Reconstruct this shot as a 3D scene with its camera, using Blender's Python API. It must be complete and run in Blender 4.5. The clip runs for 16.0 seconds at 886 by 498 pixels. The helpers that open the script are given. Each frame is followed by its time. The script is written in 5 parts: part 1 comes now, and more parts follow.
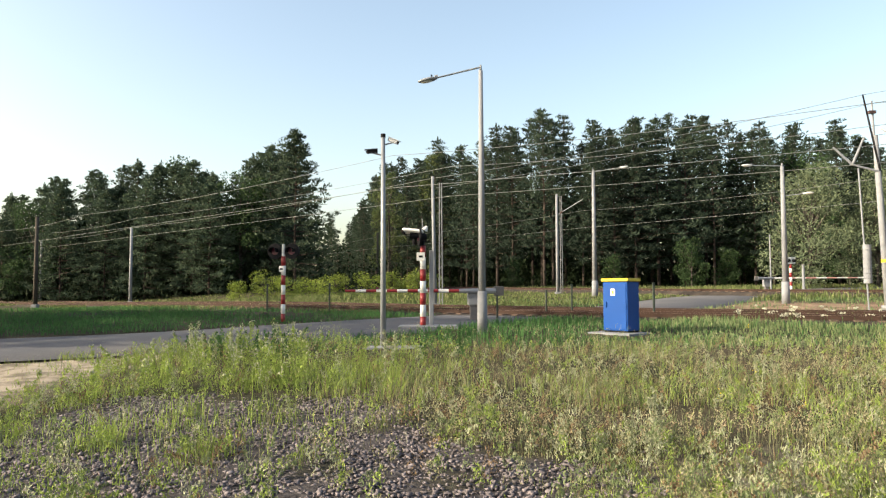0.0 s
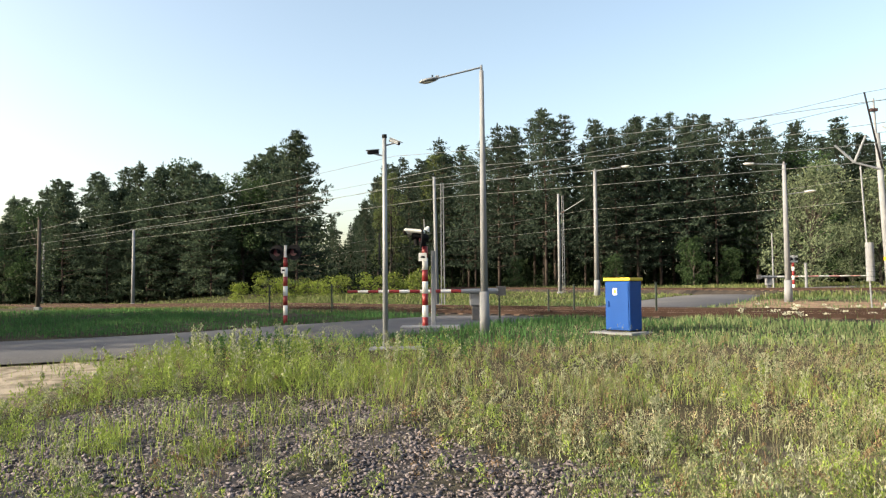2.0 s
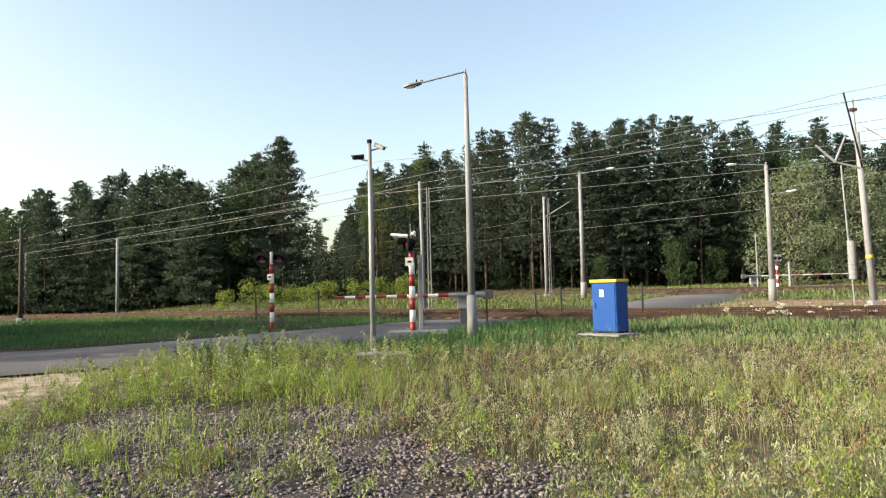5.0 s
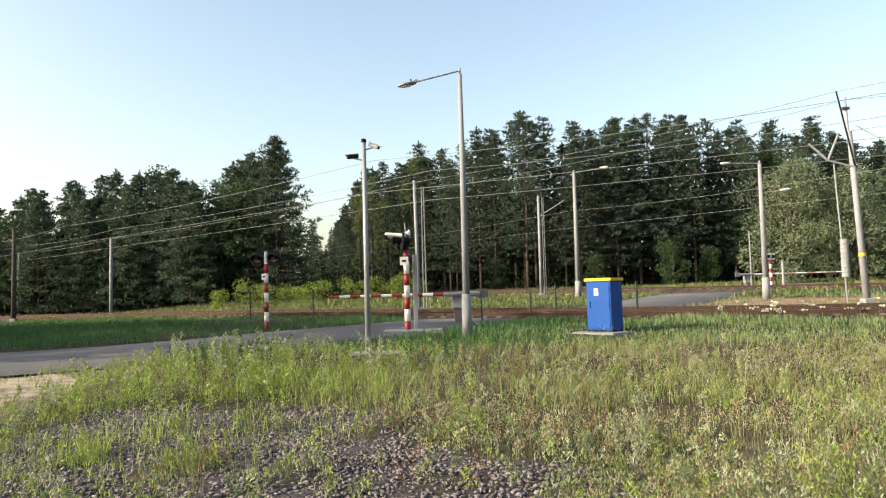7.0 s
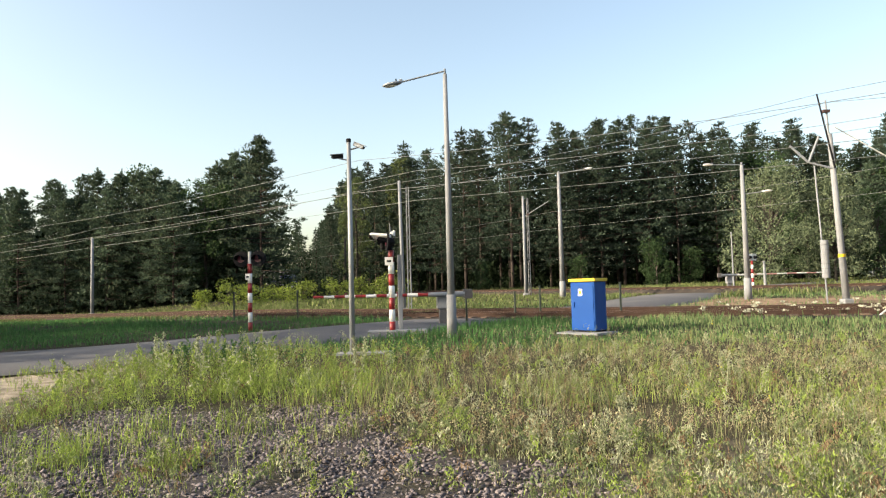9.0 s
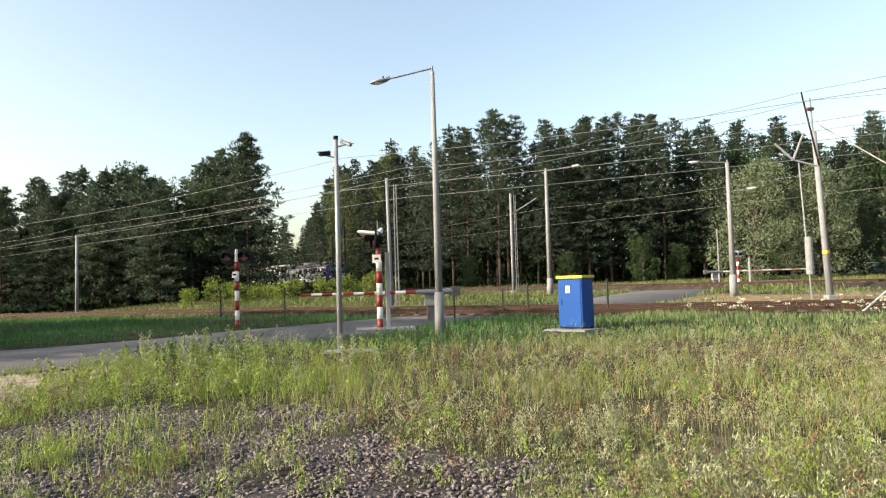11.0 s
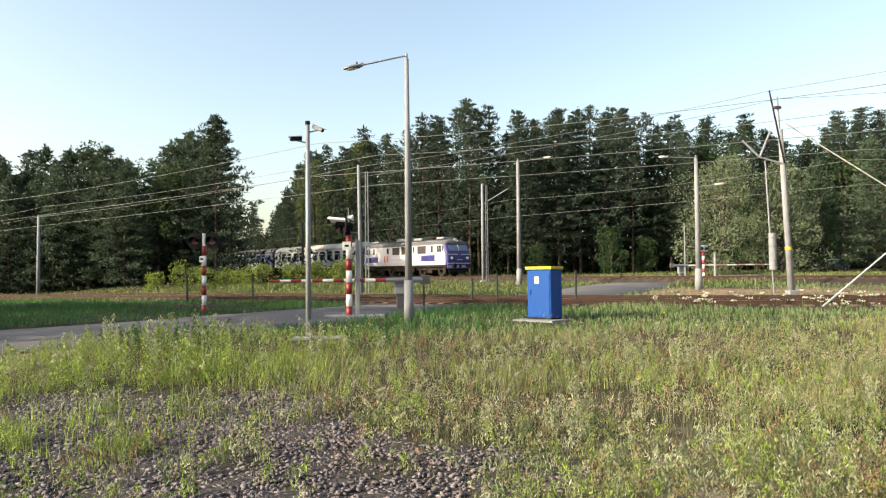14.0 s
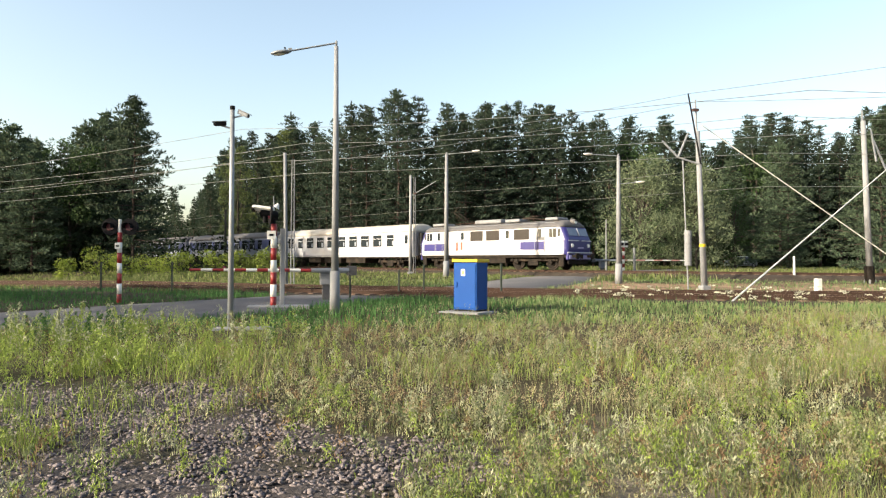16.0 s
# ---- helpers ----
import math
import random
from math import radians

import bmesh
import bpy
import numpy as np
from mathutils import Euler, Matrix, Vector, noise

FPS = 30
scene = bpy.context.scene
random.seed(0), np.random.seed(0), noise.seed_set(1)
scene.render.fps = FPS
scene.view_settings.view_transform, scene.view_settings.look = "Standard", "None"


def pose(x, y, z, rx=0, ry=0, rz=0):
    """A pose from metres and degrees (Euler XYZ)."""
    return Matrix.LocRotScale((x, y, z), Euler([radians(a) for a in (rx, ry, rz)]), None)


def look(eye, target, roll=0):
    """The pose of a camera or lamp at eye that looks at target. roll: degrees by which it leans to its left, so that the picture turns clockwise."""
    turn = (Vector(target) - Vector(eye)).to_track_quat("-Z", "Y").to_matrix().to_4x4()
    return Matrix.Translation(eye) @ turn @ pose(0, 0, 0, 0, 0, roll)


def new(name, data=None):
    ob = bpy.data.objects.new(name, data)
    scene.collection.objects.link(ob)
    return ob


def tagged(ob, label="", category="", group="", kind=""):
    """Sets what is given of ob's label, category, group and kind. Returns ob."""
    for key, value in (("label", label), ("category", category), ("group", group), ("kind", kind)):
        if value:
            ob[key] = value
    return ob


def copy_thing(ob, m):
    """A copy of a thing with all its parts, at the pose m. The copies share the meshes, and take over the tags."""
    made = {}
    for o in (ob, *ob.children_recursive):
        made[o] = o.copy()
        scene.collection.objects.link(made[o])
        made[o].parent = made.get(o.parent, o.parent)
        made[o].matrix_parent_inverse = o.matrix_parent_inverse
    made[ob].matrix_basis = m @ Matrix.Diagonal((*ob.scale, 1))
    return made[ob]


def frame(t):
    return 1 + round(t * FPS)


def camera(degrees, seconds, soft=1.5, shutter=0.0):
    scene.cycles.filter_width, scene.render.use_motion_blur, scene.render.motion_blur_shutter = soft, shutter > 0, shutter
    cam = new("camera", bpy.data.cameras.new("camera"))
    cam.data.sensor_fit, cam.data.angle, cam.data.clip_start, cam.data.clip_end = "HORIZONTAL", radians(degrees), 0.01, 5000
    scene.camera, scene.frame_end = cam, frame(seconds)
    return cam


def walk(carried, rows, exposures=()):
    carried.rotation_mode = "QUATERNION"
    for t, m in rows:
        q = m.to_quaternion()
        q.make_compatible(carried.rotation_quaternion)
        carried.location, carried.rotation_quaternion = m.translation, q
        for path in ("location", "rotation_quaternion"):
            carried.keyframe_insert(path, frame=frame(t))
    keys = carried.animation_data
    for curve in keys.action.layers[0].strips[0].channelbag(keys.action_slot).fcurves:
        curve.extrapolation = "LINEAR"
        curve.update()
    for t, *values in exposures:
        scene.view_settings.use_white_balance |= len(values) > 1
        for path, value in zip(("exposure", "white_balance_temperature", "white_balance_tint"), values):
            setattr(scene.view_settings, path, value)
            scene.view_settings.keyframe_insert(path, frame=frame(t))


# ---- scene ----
cam = camera(64.5, 16.0, soft=1.25)
EYE = (0.0, 0.0, 1.6)
# seconds, then the camera's turn in degrees: rx, ry, rz
TURNS = [
    (0.0, 92.99, 0.24, 0.01), (0.5, 92.94, 0.67, 0.25), (1.0, 92.92, 0.48, 0.22), (1.5, 92.99, 0.35, 0.26),
    (2.0, 93.02, 0.56, 0.18), (2.5, 93.04, 0.28, -0.17), (3.0, 93.10, 0.65, -0.40), (3.5, 93.20, 0.53, -0.56),
    (4.0, 93.41, 0.85, -0.65), (6.5, 93.24, 1.77, -1.07), (7.0, 93.27, 1.62, -1.29), (7.5, 93.36, 1.57, -1.55),
    (8.0, 93.37, 1.89, -1.96), (8.5, 93.25, 2.13, -2.04), (9.0, 93.26, 1.59, -2.53), (11.5, 92.80, 1.70, -3.71),
    (12.0, 92.31, 1.39, -3.95), (12.5, 92.14, 0.64, -4.01), (13.0, 92.10, 0.83, -4.59), (13.5, 92.16, 1.05, -5.28),
    (14.0, 92.05, 0.68, -5.97), (14.5, 91.92, 0.25, -7.29), (15.0, 91.79, 0.52, -8.01), (15.5, 91.63, 0.18, -9.58),
    (16.0, 91.34, -0.16, -11.92)]
walk(cam, [(t, pose(*EYE, rx, ry, rz)) for t, rx, ry, rz in TURNS], [(0.0, 1.3, 7500, 8), (16.0, 1.3, 7500, 8)])

# ---- light: low evening sun from the left, clear hazy sky ----
SUN_ELEV, SUN_AZ = 23.0, -104.0   # azimuth from +y, clockwise
world = bpy.data.worlds.new("sky")
scene.world = world
world.use_nodes = True
wn = world.node_tree
sky = wn.nodes.new("ShaderNodeTexSky")
sky.sky_type = "NISHITA"
sky.sun_disc = False
sky.sun_elevation, sky.sun_rotation = radians(SUN_ELEV), radians(SUN_AZ)
sky.air_density, sky.dust_density, sky.ozone_density = 1.0, 3.0, 1.0
wn.nodes["Background"].inputs[1].default_value = 0.15
wn.links.new(sky.outputs[0], wn.nodes["Background"].inputs[0])
sun_data = bpy.data.lights.new("sun", "SUN")
sun_data.energy, sun_data.angle, sun_data.color = 4.8, radians(0.6), (1.0, 0.92, 0.78)
sun = new("sun", sun_data)
_a, _e = radians(SUN_AZ), radians(SUN_ELEV)
SUN_DIR = Vector((math.sin(_a) * math.cos(_e), math.cos(_a) * math.cos(_e), math.sin(_e)))
sun.matrix_world = look(SUN_DIR * 60, (0, 0, 0))


# ---- materials ----
def mat(name, color, rough=0.7, metal=0.0, var=0.18, scale=3.0, fine=40.0, bump=0.15, dirt=None, island=0.0, space="Object", trans=0.0, spec=None):
    """Base colour varied at two scales, fine relief, an optional second (dirt) colour in blotches, variation from piece to piece."""
    m = bpy.data.materials.new(name)
    m.use_nodes = True
    n, l = m.node_tree.nodes, m.node_tree.links
    b = n["Principled BSDF"]
    co = n.new("ShaderNodeTexCoord").outputs[space]
    big, small = n.new("ShaderNodeTexNoise"), n.new("ShaderNodeTexNoise")
    for tex, s in ((big, scale), (small, fine)):
        l.new(co, tex.inputs["Vector"])
        tex.inputs["Scale"].default_value, tex.inputs["Detail"].default_value = s, 5.0
    add = n.new("ShaderNodeMath"); add.operation = "ADD"
    l.new(big.outputs[0], add.inputs[0]); l.new(small.outputs[0], add.inputs[1])
    ramp = n.new("ShaderNodeMapRange")
    l.new(add.outputs[0], ramp.inputs[0])
    ramp.inputs[1].default_value, ramp.inputs[2].default_value = 0.6, 1.4
    ramp.inputs[3].default_value, ramp.inputs[4].default_value = 1.0 - var, 1.0 + var
    val = ramp.outputs[0]
    if island:
        geo, obi = n.new("ShaderNodeNewGeometry"), n.new("ShaderNodeObjectInfo")
        mix = n.new("ShaderNodeMath"); mix.operation = "ADD"
        l.new(geo.outputs["Random Per Island"], mix.inputs[0]); l.new(obi.outputs["Random"], mix.inputs[1])
        mr = n.new("ShaderNodeMapRange")
        l.new(mix.outputs[0], mr.inputs[0])
        mr.inputs[2].default_value = 2.0
        mr.inputs[3].default_value, mr.inputs[4].default_value = 1.0 - island, 1.0 + island
        mul = n.new("ShaderNodeMath"); mul.operation = "MULTIPLY"
        l.new(val, mul.inputs[0]); l.new(mr.outputs[0], mul.inputs[1])
        val = mul.outputs[0]
    sc = n.new("ShaderNodeVectorMath"); sc.operation = "SCALE"
    sc.inputs[0].default_value = color
    if dirt:
        dn, dm, dr = n.new("ShaderNodeTexNoise"), n.new("ShaderNodeMix"), n.new("ShaderNodeMapRange")
        l.new(co, dn.inputs["Vector"])
        dn.inputs["Scale"].default_value, dn.inputs["Detail"].default_value = scale * 0.7, 8.0
        l.new(dn.outputs[0], dr.inputs[0])
        dr.inputs[1].default_value, dr.inputs[2].default_value, dr.inputs[4].default_value = 0.48, 0.7, 0.85
        dm.data_type = "RGBA"
        l.new(dr.outputs[0], dm.inputs["Factor"])
        dm.inputs["A"].default_value, dm.inputs["B"].default_value = (*color, 1), (*dirt, 1)
        l.new(dm.outputs["Result"], sc.inputs[0])
    l.new(val, sc.inputs[3])
    l.new(sc.outputs[0], b.inputs["Base Color"])
    b.inputs["Roughness"].default_value, b.inputs["Metallic"].default_value = rough, metal
    b.inputs["Specular IOR Level"].default_value = spec if spec is not None else 0.12 if rough > 0.78 else 0.45
    if bump:
        bp = n.new("ShaderNodeBump")
        bp.inputs["Strength"].default_value, bp.inputs["Distance"].default_value = bump, 0.02
        l.new(small.outputs[0], bp.inputs["Height"]); l.new(bp.outputs[0], b.inputs["Normal"])
    if trans:
        out, ad, tr = n["Material Output"], n.new("ShaderNodeMixShader"), n.new("ShaderNodeBsdfTranslucent")
        l.new(sc.outputs[0], tr.inputs[0])
        ad.inputs[0].default_value = trans
        l.new(b.outputs[0], ad.inputs[1]); l.new(tr.outputs[0], ad.inputs[2]); l.new(ad.outputs[0], out.inputs[0])
    return m


M = {
    "concrete": mat("weathered concrete", (0.185, 0.195, 0.215), 0.85, var=0.15, scale=1.5, fine=60, dirt=(0.145, 0.15, 0.165)),
    "galv": mat("galvanised steel", (0.19, 0.205, 0.23), 0.55, 0.3, var=0.12, scale=4, fine=70, bump=0.05),
    "white": mat("white paint", (0.60, 0.60, 0.59), 0.5, var=0.08, scale=2, fine=50, bump=0.05, dirt=(0.58, 0.57, 0.54)),
    "red": mat("red paint", (0.19, 0.012, 0.014), 0.45, var=0.15, scale=3, fine=50, bump=0.05),
    "faded_red": mat("sun-faded red paint", (0.42, 0.22, 0.20), 0.6, var=0.15, scale=3, fine=50, bump=0.05),
    "black": mat("black paint", (0.009, 0.009, 0.011), 0.8, var=0.2, scale=3, fine=40, bump=0.05),
    "lens": mat("dark red lens", (0.085, 0.010, 0.028), 0.35, var=0.1, bump=0),
    "blue": mat("blue cabinet paint", (0.003, 0.046, 0.205), 0.5, spec=0.12, var=0.10, scale=2.5, fine=60, bump=0.04),
    "yellow": mat("yellow paint", (0.48, 0.35, 0.015), 0.55, var=0.10, scale=3, fine=60, bump=0.04),
    "asphalt": mat("worn grey asphalt", (0.085, 0.086, 0.096), 0.9, var=0.2, scale=0.35, fine=25, bump=0.25, dirt=(0.125, 0.12, 0.12)),
    "rail": mat("rusty rail steel", (0.030, 0.018, 0.014), 0.9, 0.0, var=0.45, scale=2, fine=30),
    # matt and light: the lit line along the rail top is in the colour
    "railtop": mat("polished rail head with lit line in the colour", (0.22, 0.16, 0.13), 0.7, 0.0, var=0.2, bump=0),
    "sleeper": mat("old wooden sleeper", (0.10, 0.07, 0.055), 0.9, var=0.3, scale=2, fine=25, bump=0.4, island=0.2),
    "ballast": mat("rust-stained ballast", (0.036, 0.030, 0.026), 0.95, var=0.6, scale=1.2, fine=14, bump=1.0, dirt=(0.062, 0.049, 0.039)),
    "stone": mat("grey crushed stone", (0.105, 0.092, 0.098), 0.9, var=0.25, scale=6, fine=60, bump=0.4, island=0.8),
    "wire": mat("copper catenary wire", (0.155, 0.165, 0.165), 0.5, 0.5, var=0.1, bump=0),
    "insul": mat("brown insulator", (0.06, 0.03, 0.025), 0.35, bump=0),
    "bark": mat("pine bark", (0.042, 0.033, 0.029), 0.95, var=0.4, scale=1.5, fine=12, bump=0.8),
    "bark_grey": mat("grey bark", (0.05, 0.045, 0.04), 0.95, var=0.35, scale=1.5, fine=12, bump=0.8),
    "needle": mat("pine needles", (0.030, 0.047, 0.033), 0.8, var=0.4, scale=0.25, fine=1.3, bump=0, island=0.45, trans=0.12),
    # brighter copy of the pine needles: light on the low pines painted in
    "needle_bright": mat("pine needles with added light in the colour", (0.046, 0.069, 0.045), 0.8, var=0.4, scale=0.25, fine=1.3, bump=0, island=0.45, trans=0.2),
    "needle_dark": mat("dark spruce needles", (0.026, 0.044, 0.028), 0.8, var=0.35, scale=0.25, fine=1.3, bump=0, island=0.4, trans=0.12),
    "leaf": mat("broad leaves", (0.033, 0.060, 0.025), 0.8, var=0.3, scale=0.4, fine=2, bump=0, island=0.4, trans=0.3),
    "leaf_birch": mat("light birch leaves", (0.075, 0.100, 0.040), 0.8, var=0.3, scale=0.4, fine=2, bump=0, island=0.4, trans=0.3),
    "leaf_silver": mat("silvery willow leaves", (0.108, 0.142, 0.080), 0.75, var=0.25, scale=0.4, fine=2, bump=0, island=0.4, trans=0.25),
    # nearly black green: the shade under the trees is put into the colour
    "brush": mat("brush leaves with forest shade in the colour", (0.010, 0.018, 0.007), 0.85, var=0.3, scale=0.4, fine=2, bump=0, island=0.45, trans=0.08),
    "leaf_bush": mat("bright shrub leaves", (0.12, 0.165, 0.022), 0.75, var=0.3, scale=0.6, fine=3, bump=0, island=0.4, trans=0.3),
    "grass": mat("fresh green grass", (0.180, 0.242, 0.060), 0.82, var=0.3, scale=0.35, fine=2.0, bump=0, island=0.45, trans=0.3),
    "grass_dry": mat("dry straw grass", (0.190, 0.185, 0.108), 0.85, var=0.25, scale=0.35, fine=2.0, bump=0, island=0.35, trans=0.3),
    "grass_mid": mat("olive meadow grass", (0.122, 0.155, 0.074), 0.85, var=0.3, scale=0.3, fine=2.0, bump=0, island=0.45, trans=0.3),
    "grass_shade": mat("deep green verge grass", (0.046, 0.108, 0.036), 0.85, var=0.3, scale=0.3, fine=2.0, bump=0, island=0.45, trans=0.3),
    "seed_beige": mat("beige seed heads", (0.235, 0.212, 0.138), 0.85, var=0.2, scale=0.5, fine=3.0, bump=0, island=0.35, trans=0.3),
    "seed_pink": mat("pinkish sorrel heads", (0.185, 0.145, 0.100), 0.85, var=0.2, scale=0.5, fine=3.0, bump=0, island=0.35, trans=0.3),
    "grass_far": mat("far meadow grass", (0.105, 0.135, 0.050), 0.85, var=0.3, scale=0.3, fine=2.0, bump=0, island=0.45, trans=0.3),
    "grass_brown": mat("dead brown stalks", (0.15, 0.105, 0.065), 0.9, var=0.3, scale=0.4, fine=2.0, bump=0, island=0.4, trans=0.15),
    "weed": mat("pale woolly weed", (0.275, 0.295, 0.20), 0.85, var=0.2, scale=3, fine=20, bump=0, island=0.3, trans=0.25),
    "flower": mat("white flower heads", (0.36, 0.37, 0.30), 0.8, var=0.15, scale=5, fine=30, bump=0, island=0.2, trans=0.2),
    "flower_y": mat("yellow flower heads", (0.62, 0.50, 0.03), 0.8, bump=0, island=0.2, trans=0.2),
    "fence": mat("dark green post paint", (0.012, 0.022, 0.016), 0.6, var=0.2),
    # train
    "t_white": mat("white train paint", (0.37, 0.38, 0.42), 0.4, var=0.08, scale=1.0, fine=30, bump=0.03, dirt=(0.37, 0.355, 0.345)),
    "t_blue": mat("violet-blue train paint", (0.022, 0.022, 0.125), 0.35, var=0.12, scale=1.5, fine=30, bump=0.03),
    "t_lilac": mat("faded lilac fade band", (0.27, 0.26, 0.46), 0.4, var=0.1, scale=1.5, fine=30, bump=0.03),
    "t_orange": mat("orange emblem paint", (0.42, 0.055, 0.03), 0.45, bump=0),
    "t_grey": mat("grey train roof", (0.07, 0.07, 0.078), 0.75, var=0.25, scale=1.2, fine=20, dirt=(0.10, 0.09, 0.085)),
    "t_cream": mat("sun-bleached coach roof", (0.36, 0.34, 0.31), 0.7, var=0.2, scale=0.8, fine=20, dirt=(0.30, 0.27, 0.23)),
    "t_silver": mat("grey-blue coach paint", (0.17, 0.19, 0.24), 0.45, var=0.1, scale=1.0, fine=30, bump=0.03),
    "t_navy": mat("navy window band", (0.03, 0.042, 0.125), 0.4, var=0.1, scale=1.0, fine=30, bump=0.03),
    "t_under": mat("dusty running gear", (0.015, 0.013, 0.012), 0.85, 0.1, var=0.4, scale=2, fine=20, dirt=(0.04, 0.03, 0.024)),
    "t_louvre": mat("brown ventilation mesh", (0.022, 0.017, 0.015), 0.75, 0.1, var=0.25, scale=3, fine=60),
    "glass": mat("dark window glass", (0.02, 0.025, 0.03), 0.08, var=0.1, bump=0),
    # pale base colour stands in for the sky mirrored in the cab windscreens
    "screen": mat("windscreen glass with sky reflection in the colour", (0.13, 0.16, 0.22), 0.12, var=0.15, scale=1.5, bump=0),
    "lamp_glass": mat("clear lamp glass", (0.75, 0.75, 0.70), 0.15, bump=0),
    "car": mat("silver-blue car paint", (0.30, 0.34, 0.40), 0.25, 0.3, var=0.05, bump=0),
    "rubber": mat("black rubber", (0.02, 0.02, 0.02), 0.8, bump=0.1),
}


# ---- building helpers ----
def to_mesh(bm, name, material, smooth=False):
    me = bpy.data.meshes.new(name)
    bmesh.ops.recalc_face_normals(bm, faces=bm.faces)
    bm.to_mesh(me)
    bm.free()
    me.materials.append(material)
    if smooth:
        for p in me.polygons:
            p.use_smooth = True
    return me


def thing(name, m, label, category, group="", kind=""):
    ob = new(name)
    ob.matrix_basis = m
    ob.empty_display_size = 0.2
    return tagged(ob, label, category, group, kind)


def part(name, bm, material, parent, label="", smooth=False):
    ob = new(name, to_mesh(bm, name, material, smooth))
    ob.parent = parent
    return tagged(ob, label)


def whole(name, bm, material, m, label, category, group="", kind="", smooth=False):
    ob = new(name, to_mesh(bm, name, material, smooth))
    ob.matrix_basis = m
    return tagged(ob, label, category, group, kind)


def box(bm, c, s, bevel=0.0, rz=0.0, rx=0.0, ry=0.0):
    r = bmesh.ops.create_cube(bm, size=1.0, matrix=pose(*c, rx, ry, rz) @ Matrix.Diagonal((*s, 1)))
    if bevel:
        es = {e for v in r["verts"] for e in v.link_edges}
        bmesh.ops.bevel(bm, geom=list(es), offset=bevel, segments=1, affect="EDGES")
    return bm


def B(c, s, bevel=0.0, rz=0.0, rx=0.0, ry=0.0):
    return box(bmesh.new(), c, s, bevel, rz, rx, ry)


def cyl(bm, p, q, r0, r1=None, n=10):
    p, q = Vector(p), Vector(q)
    d = q - p
    m = Matrix.Translation((p + q) / 2) @ d.to_track_quat("Z", "Y").to_matrix().to_4x4()
    bmesh.ops.create_cone(bm, cap_ends=True, segments=n, radius1=r0, radius2=r0 if r1 is None else r1, depth=d.length, matrix=m)
    return bm


def C(p, q, r0, r1=None, n=10):
    return cyl(bmesh.new(), p, q, r0, r1, n)


def raw_mesh(name, verts, faces_tri=None, faces_quad=None, material=None):
    """A mesh from numpy arrays."""
    me = bpy.data.meshes.new(name)
    loops, sizes = [], []
    if faces_quad is not None and len(faces_quad):
        loops.append(np.asarray(faces_quad).ravel()); sizes.append(np.full(len(faces_quad), 4))
    if faces_tri is not None and len(faces_tri):
        loops.append(np.asarray(faces_tri).ravel()); sizes.append(np.full(len(faces_tri), 3))
    loops, sizes = np.concatenate(loops), np.concatenate(sizes)
    me.vertices.add(len(verts)); me.vertices.foreach_set("co", np.asarray(verts, dtype=np.float32).ravel())
    me.loops.add(len(loops)); me.loops.foreach_set("vertex_index", loops.astype(np.int32))
    me.polygons.add(len(sizes))
    me.polygons.foreach_set("loop_start", (np.cumsum(sizes) - sizes).astype(np.int32))
    me.polygons.foreach_set("loop_total", sizes.astype(np.int32))
    me.update(calc_edges=True)
    me.materials.append(material)
    return me


def smooth01(a, b, v):
    t = np.clip((v - a) / (b - a), 0, 1)
    return t * t * (3 - 2 * t)


def bend(points, step=0.5):
    """A smooth line through points (Catmull-Rom), resampled at even steps: arrays of places."""
    p = np.array(points, dtype=float)
    p = np.vstack([2 * p[0] - p[1], p, 2 * p[-1] - p[-2]])
    out = []
    for i in range(1, len(p) - 2):
        t = np.linspace(0, 1, 24, endpoint=False)[:, None]
        a, b, c, d = p[i - 1], p[i], p[i + 1], p[i + 2]
        out.append(0.5 * (2 * b + (c - a) * t + (2 * a - 5 * b + 4 * c - d) * t ** 2 + (3 * b - a - 3 * c + d) * t ** 3))
    out = np.vstack(out + [p[-2:-1]])
    s = np.concatenate([[0], np.cumsum(np.linalg.norm(np.diff(out, axis=0), axis=1))])
    k = np.arange(0, s[-1], step)
    return np.stack([np.interp(k, s, out[:, j]) for j in range(out.shape[1])], 1)


# ---- lines of the plan ----
NEAR_LINE = bend([(-140, 158), (-90, 113), (-43, 71.5), (-27, 57), (-11.5, 43.5), (-1, 33.8), (4, 29.8), (9, 26.5), (14, 24.1), (20, 22), (28, 19.9), (45, 17), (90, 11)])
FAR_LINE = bend([(-202, 428), (-101, 255), (-50.5, 169), (-25.3, 125.8), (-15.2, 108.5), (-2.6, 86.9), (5.0, 73.9), (12.5, 61.0), (20.1, 48.05), (23.2, 43.3), (27.2, 39.2), (32, 36), (40, 32.8), (60, 27), (95, 19)])
ROAD = bend([(-70, 12), (-40, 13), (-15, 15), (-9.5, 16), (-5.5, 18.2), (-2.6, 21.2), (0.6, 25), (4.6, 29.3), (8.6, 33.4), (12.6, 37.8), (17.5, 44), (24, 52.5), (33, 61), (48, 69), (80, 78)])


def off_line(line, x, y):
    """Signed distance from a line of the plan, positive beyond it (left of its run)."""
    x, y = np.atleast_1d(np.asarray(x, float)), np.atleast_1d(np.asarray(y, float))
    l = line[::3]
    t = np.gradient(l, axis=0)
    t /= np.linalg.norm(t, axis=1)[:, None]
    out = np.empty(len(x))
    for a in range(0, len(x), 20000):
        dx, dy = x[a:a + 20000, None] - l[None, :, 0], y[a:a + 20000, None] - l[None, :, 1]
        k = np.argmin(dx * dx + dy * dy, axis=1)
        i = np.arange(len(k))
        out[a:a + 20000] = t[k, 0] * dy[i, k] - t[k, 1] * dx[i, k]
    return out


